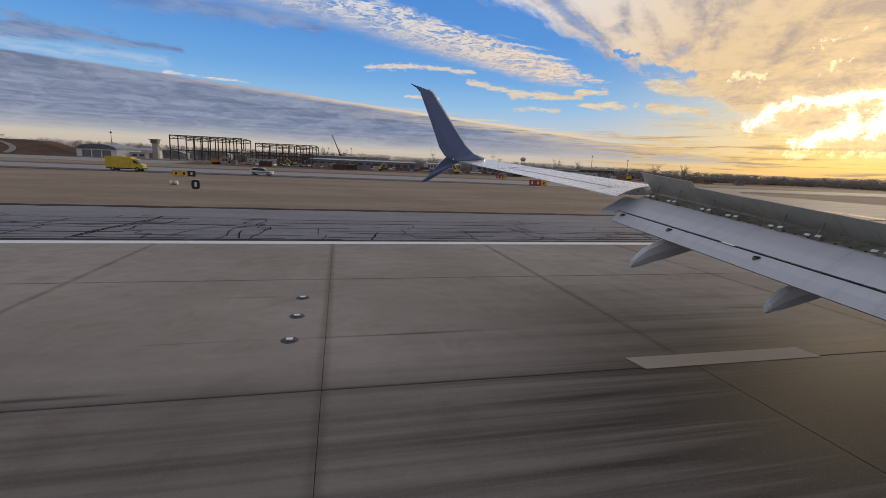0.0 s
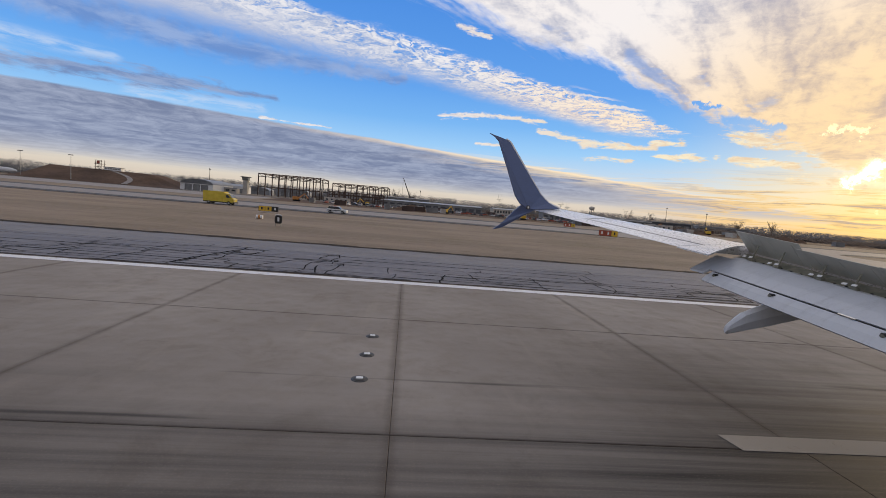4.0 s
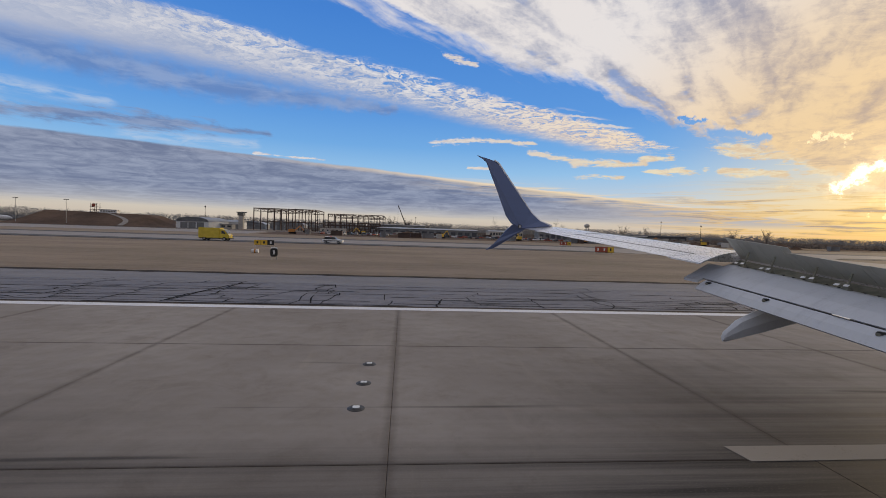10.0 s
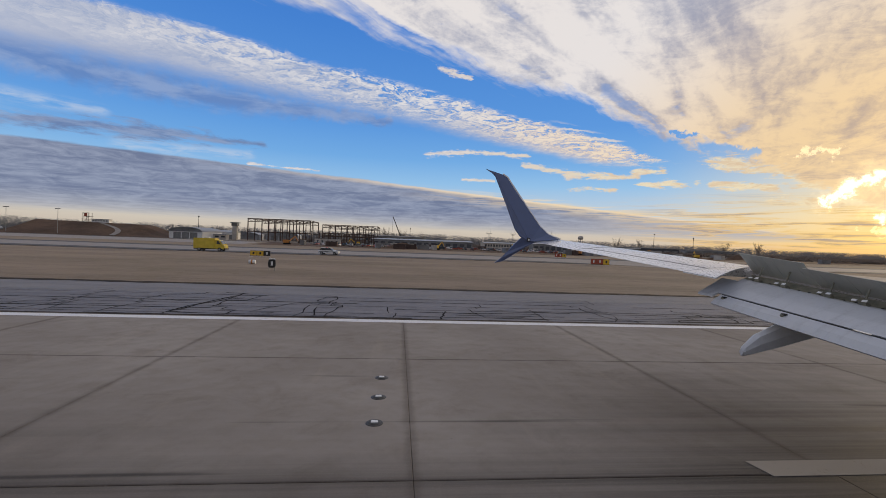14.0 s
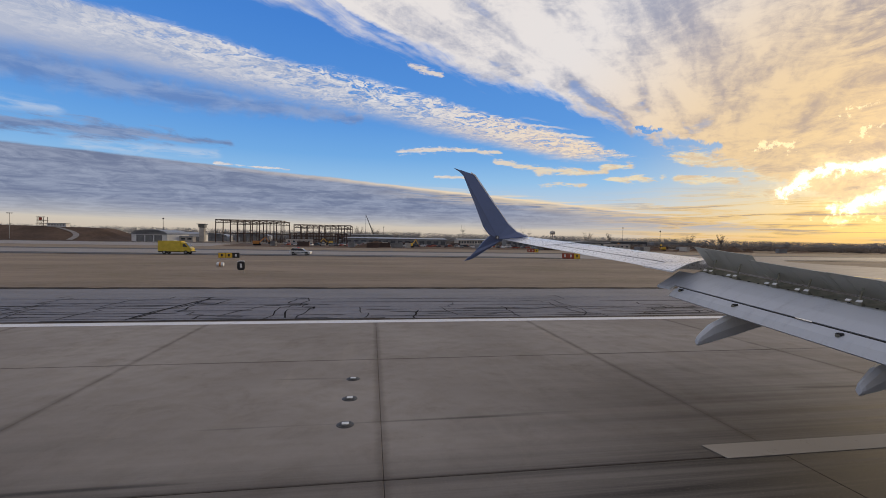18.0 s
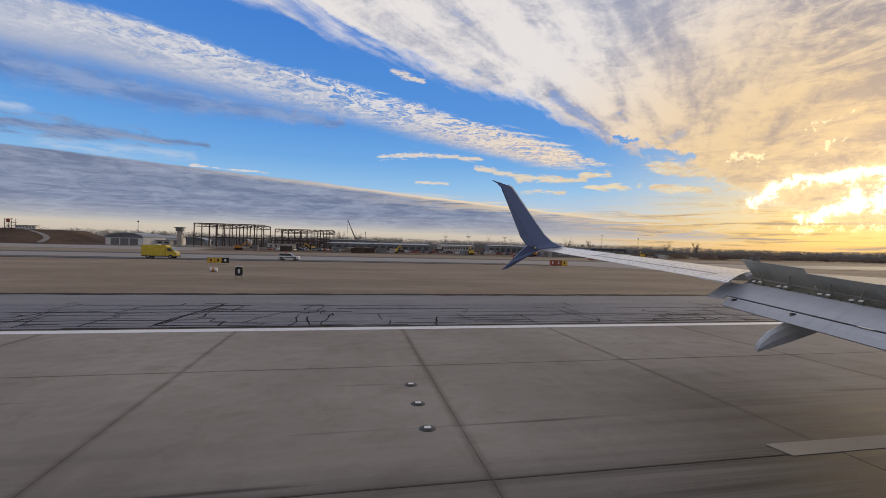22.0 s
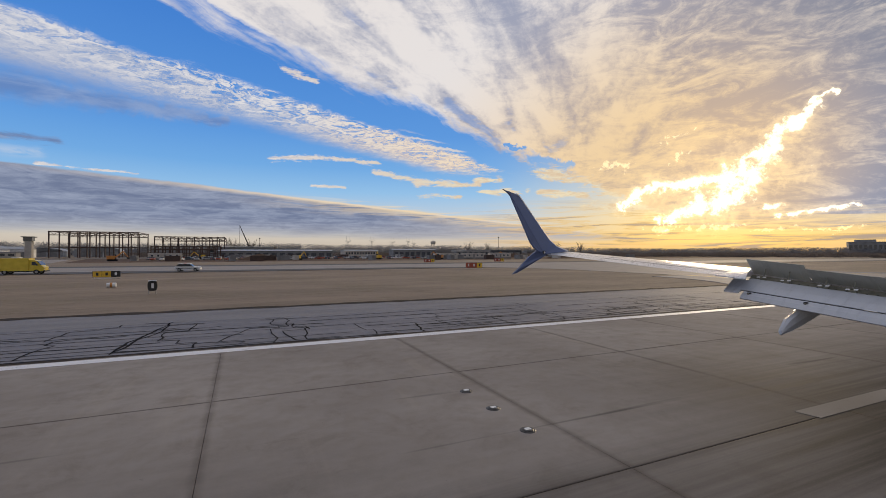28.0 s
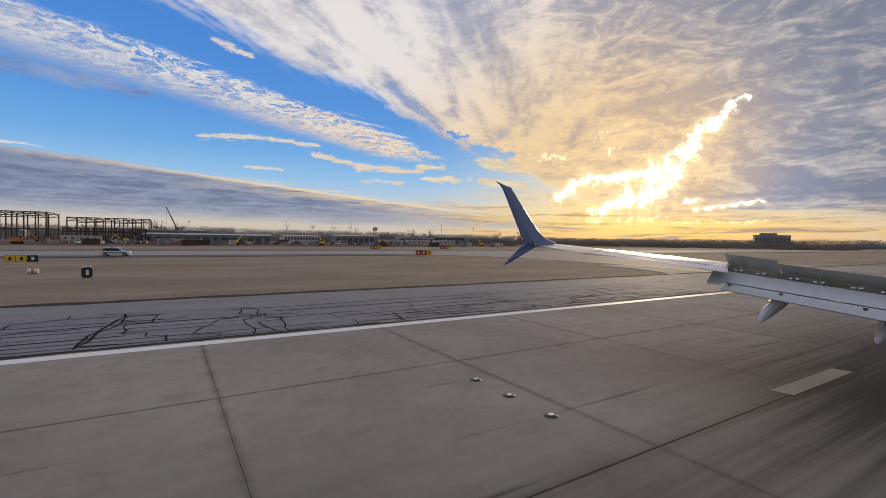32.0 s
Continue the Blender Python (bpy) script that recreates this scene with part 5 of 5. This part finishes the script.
# ---- steel frames under construction ----
def steel_frame(x, y, w, d, h, nx, cross, label):
    s = thing("steel_frame", pose(x, y, -0.06), label, "steel frame", "steel frames under construction")
    for j, yy in enumerate((-d / 2, d / 2)):
        for k in range(nx + 1):
            xx = -w / 2 + w * k / nx
            part("column", boxed(xx - 0.35, xx + 0.35, yy - 0.35, yy + 0.35, 0, h), STEEL, s)
        for zz in (h, h - 2.6, h * 0.42):
            part("girder", boxed(-w / 2, w / 2, yy - 0.3, yy + 0.3, zz - 0.55, zz), STEEL, s)
        for k in range(nx):
            a, b = -w / 2 + w * k / nx, -w / 2 + w * (k + 1) / nx
            if cross or k % 2 == 0:
                part("brace", rodded((a, yy, h - 0.4), ((a + b) / 2, yy, h - 2.4), 0.16, seg=5), STEEL, s)
                part("brace", rodded(((a + b) / 2, yy, h - 2.4), (b, yy, h - 0.4), 0.16, seg=5), STEEL, s)
    for k in range(nx + 1):
        xx = -w / 2 + w * k / nx
        part("roof_beam", boxed(xx - 0.25, xx + 0.25, -d / 2, d / 2, h - 0.55, h - 0.02), STEEL, s)
    return s


steel_frame(-104, 424, 53, 40, 19.5, 9, True, "tall bare rust-brown steel hangar frame under construction")
steel_frame(-44, 440, 50, 44, 17.0, 9, False, "lower bare steel frame crowded with beams under construction")
steel_frame(-44, 400, 46, 20, 9.0, 10, False, "low steel floor frame in front of the taller one")


# ---- crane, pylons, masts, water tower ----
crane = thing("mobile_crane", pose(6, 600, -0.06), "mobile crane with a long dark raised lattice boom", "crane")
part("chassis", boxed(-6, 6, -1.6, 1.6, 0.9, 2.4, bevel=0.15), ORANGE, crane)
part("cab", boxed(-2.5, 1.5, -1.5, 1.5, 2.4, 4.6, bevel=0.2), CREAM, crane)
for k in range(4):
    part("wheel", rodded((-4.5 + 3 * k, -1.7, 0.7), (-4.5 + 3 * k, 1.7, 0.7), 0.7, seg=12), RUBBER, crane)
part("boom", rodded((0, 0, 3.5), (-14, 0, 37), 0.85, 0.38, seg=4), DARK, crane)
part("boom_foot", rodded((0.6, 0, 2.5), (-2.6, 0, 10), 0.95, 0.9, seg=4), WHITE, crane, "pale lower boom section")
part("hoist_rope", rodded((-14, 0, 37), (-14.2, 0, 12), 0.12, seg=4), DARK, crane)


def pylon(x, y, h, arms, label):
    s = thing("approach_light_pylon", pose(x, y, -0.06), label, "light pylon", "light pylons")
    for xx in (-0.8, 0.8):
        part("leg", rodded((xx * 1.3, 0, 0), (xx * 0.6, 0, h), 0.14, 0.10, seg=5), GALV, s)
    for k in range(5):
        z0, z1 = h * k / 5, h * (k + 1) / 5
        part("brace", rodded((-1.0 + 0.1 * k, 0, z0), (0.95 - 0.1 * k, 0, z1), 0.06, seg=4), GALV, s)
    part("crossarm", boxed(-3.2, 3.2, -0.2, 0.2, h - 0.25, h + 0.1), GALV, s)
    for k in range(arms):
        xx = -3.0 + 6.0 * k / (arms - 1)
        part("mast", rodded((xx, 0, h), (xx, 0, h + (6 if k in (1, 3) else 1.2)), 0.09, seg=4), GALV, s)
    part("basket", boxed(-1.6, 1.6, -0.6, 0.6, h - 1.6, h - 1.3), GALV, s)


for az, dist, h in ((11.6, 520, 17), (14.6, 530, 17.5), (17.2, 560, 17), (19.2, 555, 18), (20.0, 600, 16)):
    pylon(math.sin(math.radians(az)) * dist, math.cos(math.radians(az)) * dist, h, 5, "grey lattice pylon with aerials above the woods")
wt = thing("water_tower", pose(560, 1330, -0.06), "pale round water tower on legs beyond the woods", "water tower")
for k in range(6):
    a = k * math.pi / 3
    part("leg", rodded((7 * math.cos(a), 7 * math.sin(a), 0), (6 * math.cos(a), 6 * math.sin(a), 33), 0.6, seg=6), GALV, wt)
part("riser", rodded((0, 0, 0), (0, 0, 33), 1.2, seg=8), GALV, wt)
part("tank", loft(bmesh.new(), [[(r * math.cos(a), r * math.sin(a), z) for a in np.linspace(0, 2 * math.pi, 18, endpoint=False)] for r, z in ((3, 30), (7.5, 32.5), (8.5, 36), (7.5, 39.5), (3, 41.5), (0.4, 42))]), CREAM, wt, smooth=True)
for az, dist, h in ((-10.5, 690, 30), (1.5, 720, 26), (31.0, 800, 32), (-23.0, 640, 27), (35.0, 700, 24)):
    ms = thing("radio_mast", pose(math.sin(math.radians(az)) * dist, math.cos(math.radians(az)) * dist, -0.06), "thin dark radio mast behind the woods", "mast", "radio masts")
    part("pole", rodded((0, 0, 0), (0, 0, h), 0.45, 0.2, seg=6), DARK, ms)
    part("head", boxed(-0.8, 0.8, -0.3, 0.3, h - 2.0, h - 0.6), DARK, ms)

lamp = thing("floodlight_pole", pose(-330, 352, -0.06), "tall thin apron floodlight pole", "light pole", "apron floodlights")
part("pole", rodded((0, 0, 0), (0, 0, 19), 0.22, 0.12, seg=8), GALV, lamp)
hd = part("lamp_bar", boxed(-1.8, 1.8, -0.15, 0.15, 18.7, 19.0), GALV, lamp)
for k in range(3):
    part("lamp_head", boxed(-1.6 + 1.3 * k, -1.0 + 1.3 * k, -0.35, 0.25, 18.4, 18.7, bevel=0.04), DARK, hd)
for x in (-380, -420, -285, -250, -462):
    copy_thing(lamp, pose(x, 356, -0.06))

# containers, machines and heaps on the building ground
rg = random.Random(23)
kinds = []
for k, (mt, lb) in enumerate(((ORANGE, "orange excavator on the building ground"), (SIGN_YELLOW, "yellow excavator on the building ground"))):
    ex = thing("excavator", pose(-62 + 130 * k, 258, -0.03, 0, 0, 20 + 70 * k), lb, "excavator", "excavators")
    part("tracks", boxed(-2.0, 2.0, -1.4, 1.4, 0, 0.9, bevel=0.2), RUBBER, ex)
    part("house", boxed(-2.2, 1.0, -1.3, 1.3, 0.9, 2.6, bevel=0.15), mt, ex)
    part("cab", boxed(0.2, 1.6, 0.1, 1.3, 0.9, 3.2, bevel=0.12), GLASS, ex)
    part("boom", rodded((1.2, -0.3, 1.8), (4.2, -0.3, 4.6), 0.3, 0.24, seg=6), mt, ex)
    part("arm", rodded((4.2, -0.3, 4.6), (6.2, -0.3, 1.8), 0.22, 0.18, seg=6), mt, ex)
    part("bucket", boxed(5.7, 6.7, -0.9, 0.3, 0.9, 1.9, bevel=0.1), DARK, ex)
    kinds.append(ex)
for x, y, r in ((22, 256, 40), (104, 250, 140), (150, 262, -30), (190, 268, 75), (-30, 330, 200)):
    copy_thing(rg.choice(kinds), pose(x, y, -0.06, 0, 0, r))
box_firsts = []
for k, (mt, lb) in enumerate(((CREAM, "pale shipping container"), (SIDING, "grey shipping container"), (STEEL, "dull rust-brown shipping container"))):
    ct = thing("shipping_container", pose(-8 + 9 * k, 332, -0.03, 0, 0, 4 * k), lb + " beyond the apron", "container", "containers")
    part("shell", boxed(-3.05, 3.05, -1.22, 1.22, 0.05, 2.59), mt, ct)
    for j in range(14):
        part("rib", boxed(-2.9 + 0.42 * j, -2.72 + 0.42 * j, -1.26, -1.22, 0.2, 2.45), mt, ct)
    part("door", boxed(3.05, 3.1, -1.15, 1.15, 0.15, 2.5), mt, ct)
    box_firsts.append(ct)
for k in range(40):
    copy_thing(rg.choice(box_firsts), pose(rg.uniform(-60, 250), rg.uniform(322, 335) if k % 2 else rg.uniform(232, 256), -0.03, 0, 0, rg.choice((0, 90, 8, 95)) + rg.uniform(-5, 5)))


# long pale site trailers beside the car park
tr = thing("site_trailer", pose(112, 258, -0.03, 0, 0, 3), "long pale tan site trailer beside the parked cars", "trailer", "site trailers")
part("body", boxed(-8.4, 8.4, -1.5, 1.5, 0.75, 3.6, bevel=0.08), CREAM, tr)
part("skirt", boxed(-8.3, 8.3, -1.44, 1.44, 0.0, 0.75), SIDING, tr)
part("roof", boxed(-8.5, 8.5, -1.6, 1.6, 3.6, 3.74, bevel=0.03), WHITE, tr)
for xx in (-6.4, -3.4, 2.6, 5.8):
    wn = part("window", boxed(xx - 0.6, xx + 0.6, -1.54, -1.49, 1.8, 2.8), GLASS, tr)
    part("frame", boxed(xx - 0.7, xx + 0.7, -1.52, -1.495, 1.7, 2.9), WHITE, wn)
dr = part("door", boxed(-0.5, 0.5, -1.55, -1.49, 0.8, 2.9), SIDING, tr)
part("handle", boxed(0.3, 0.4, -1.6, -1.55, 1.75, 1.9), DARK, dr)
for j in range(3):
    part("step", boxed(-0.6, 0.6, -2.3 + 0.25 * j, -2.0 + 0.25 * j, 0.0, 0.22 + 0.22 * j), GALV, tr)
part("hitch", rodded((8.4, 0, 0.5), (9.6, 0, 0.5), 0.09, seg=6), DARK, tr)
for x, y, r in ((133, 261, -2), (152, 259, 2), (-46, 300, 4)):
    copy_thing(tr, pose(x, y, -0.03, 0, 0, r))


def earth_heap(x, y, w, h, seed):
    rg = random.Random(seed)
    rings = []
    for k in range(6):
        f = k / 5
        r = w * (1 - f) ** 0.8 + 0.05
        rings.append([(r * math.cos(a) * (1 + 0.15 * noise.noise(Vector((a, f * 3, seed)))), r * 0.6 * math.sin(a), h * f + (0.3 * noise.noise(Vector((a * 2, f * 4, seed))) if k else -0.1)) for a in np.linspace(0, 2 * math.pi, 22, endpoint=False)])
    ob = tagged(link("dirt_mound", loft(bmesh.new(), rings), HILL), "heap of brown earth on the building ground", "earth heap", "earth heaps")
    ob.location = (x, y, -0.04)


for k in range(14):
    earth_heap(rg.uniform(-60, 330), rg.uniform(240, 330), rg.uniform(4, 11), rg.uniform(1.2, 3.4), k)


# ---- trees ----
def treeline(name, rows, label, seed, mat, size=(4.5, 7.5), count=1500):
    """A belt of winter trees: each a stem and a crown of many small clumps."""
    rg = random.Random(seed)
    verts, faces = [], []
    for _ in range(count):
        az, dist, h = rows(rg)
        x, y = math.sin(az) * dist, math.cos(az) * dist
        w = rg.uniform(*size)
        for k in range(32):
            f = (k + rg.random()) / 32
            cx, cy, cz = x + rg.uniform(-w, w) * (1.1 - 0.75 * f * f), y + rg.uniform(-w, w) * 0.6, h * (0.06 + 0.90 * f)
            r = rg.uniform(0.6, 1.35) * (1.35 - 0.9 * f)
            b = len(verts)
            for _ in range(6):
                verts.append((cx + rg.uniform(-r, r), cy + rg.uniform(-0.7, 0.7) * r, cz + rg.uniform(-0.8, 1.0) * r))
            faces += [(b, b + 1, b + 2), (b + 2, b + 3, b + 4), (b + 4, b + 5, b), (b + 1, b + 3, b + 5)]
        b = len(verts)
        verts += [(x - 0.25, y, -0.5), (x + 0.25, y, -0.5), (x, y + 0.2, -0.5), (x, y, h * 0.9)]
        faces += [(b, b + 1, b + 3), (b + 1, b + 2, b + 3), (b + 2, b, b + 3)]
    me = bpy.data.meshes.new(name)
    me.from_pydata(verts, [], faces)
    me.materials.append(mat)
    return tagged(new(name, me), label, "trees", kind="stuff")


def belt(rg):
    az = rg.uniform(-1.15, 1.45)
    top = 19.0 - 7.0 * min(1, max(0, (az - 0.3) / 0.5)) + 2.4 * noise.noise(Vector((az * 6, 1.3, 0))) + 2.0 * noise.noise(Vector((az * 26, 4.0, 0)))
    return az, rg.uniform(740, 900), top * rg.uniform(0.92, 1.0)


def scrub(rg):
    az = rg.uniform(-0.22, 1.3)
    return az, rg.uniform(455, 735), rg.uniform(1.5, 4.5)


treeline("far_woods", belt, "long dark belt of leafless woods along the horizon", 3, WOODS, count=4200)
treeline("scrub", scrub, "low grey-brown scrub in front of the woods", 4, TWIGS, size=(4.0, 8.0), count=1500)


def bare_tree(x, y, h, seed):
    """A leafless tree: tapered trunk, limbs and a crown of many fine twigs."""
    rg = random.Random(seed)
    t = thing("bare_tree", pose(x, y, -0.1), "leafless winter tree standing above the scrub", "tree", "bare trees")
    part("trunk", rodded((0, 0, 0), (0, 0, h * 0.4), 0.5, 0.35, seg=7), TWIGS, t)
    crown = bmesh.new()
    for _ in range(11):
        a, up = rg.uniform(0, 6.28), rg.uniform(0.55, 0.95)
        end = Vector((math.cos(a) * h * rg.uniform(0.15, 0.36), math.sin(a) * h * rg.uniform(0.15, 0.36), h * up))
        st = Vector((0, 0, h * rg.uniform(0.25, 0.4)))
        rod(crown, st, end, 0.22, 0.08, seg=4)
        for _ in range(9):
            p0 = st.lerp(end, rg.uniform(0.4, 1.0))
            rod(crown, p0, p0 + Vector((rg.uniform(-1, 1), rg.uniform(-1, 1), rg.uniform(0.2, 1.1))) * h * 0.13, 0.10, 0.05, seg=3)
    part("crown", crown, TWIGS, t)


for k, (az, dist, h) in enumerate(((-1.5, 560, 22), (0.4, 570, 20), (27.0, 640, 20), (29.6, 650, 19), (38.0, 640, 18), (41.0, 610, 18), (3.0, 640, 19))):
    bare_tree(math.sin(math.radians(az)) * dist, math.cos(math.radians(az)) * dist, h, k)



# ---- runway slabs: each a piece of its own near the camera, the rest in one mesh ----
def slab_mesh(name, cells):
    bm = bmesh.new()
    g, b, top = 0.008, 0.02, 0.0
    for cx, cy in cells:
        ring = lambda d, z: [(cx - SLAB / 2 + d * 0.4, cy - LANE / 2 + d, z), (cx + SLAB / 2 - d * 0.4, cy - LANE / 2 + d, z), (cx + SLAB / 2 - d * 0.4, cy + LANE / 2 - d, z), (cx - SLAB / 2 + d * 0.4, cy + LANE / 2 - d, z)]
        loft(bm, [ring(g, -0.03), ring(g, top - 0.008), ring(g + b, top)], caps=False)
        bm.faces.new([bm.verts.new(q) for q in ring(g + b, top)])
    me = bpy.data.meshes.new(name)
    bm.to_mesh(me)
    bm.free()
    me.materials.append(CONCRETE)
    return me


near_mesh = slab_mesh("slab", [(0.0, 0.0)])
rest = []
for lane in range(6):
    cy = EDGE - LANE * (lane + 0.5)
    for k in range(-90, 91):
        cx = 0.4 + SLAB * (k + 0.5)
        if lane < 4 and -45 < cx < 130:
            ob = new("slab", near_mesh)
            ob.parent = base
            ob.location = (cx, cy, random.uniform(-0.003, 0.001))
        else:
            rest.append((cx, cy))
ob = new("slabs", slab_mesh("slabs", rest))
ob.parent = base
tagged(ob, kind="stuff")
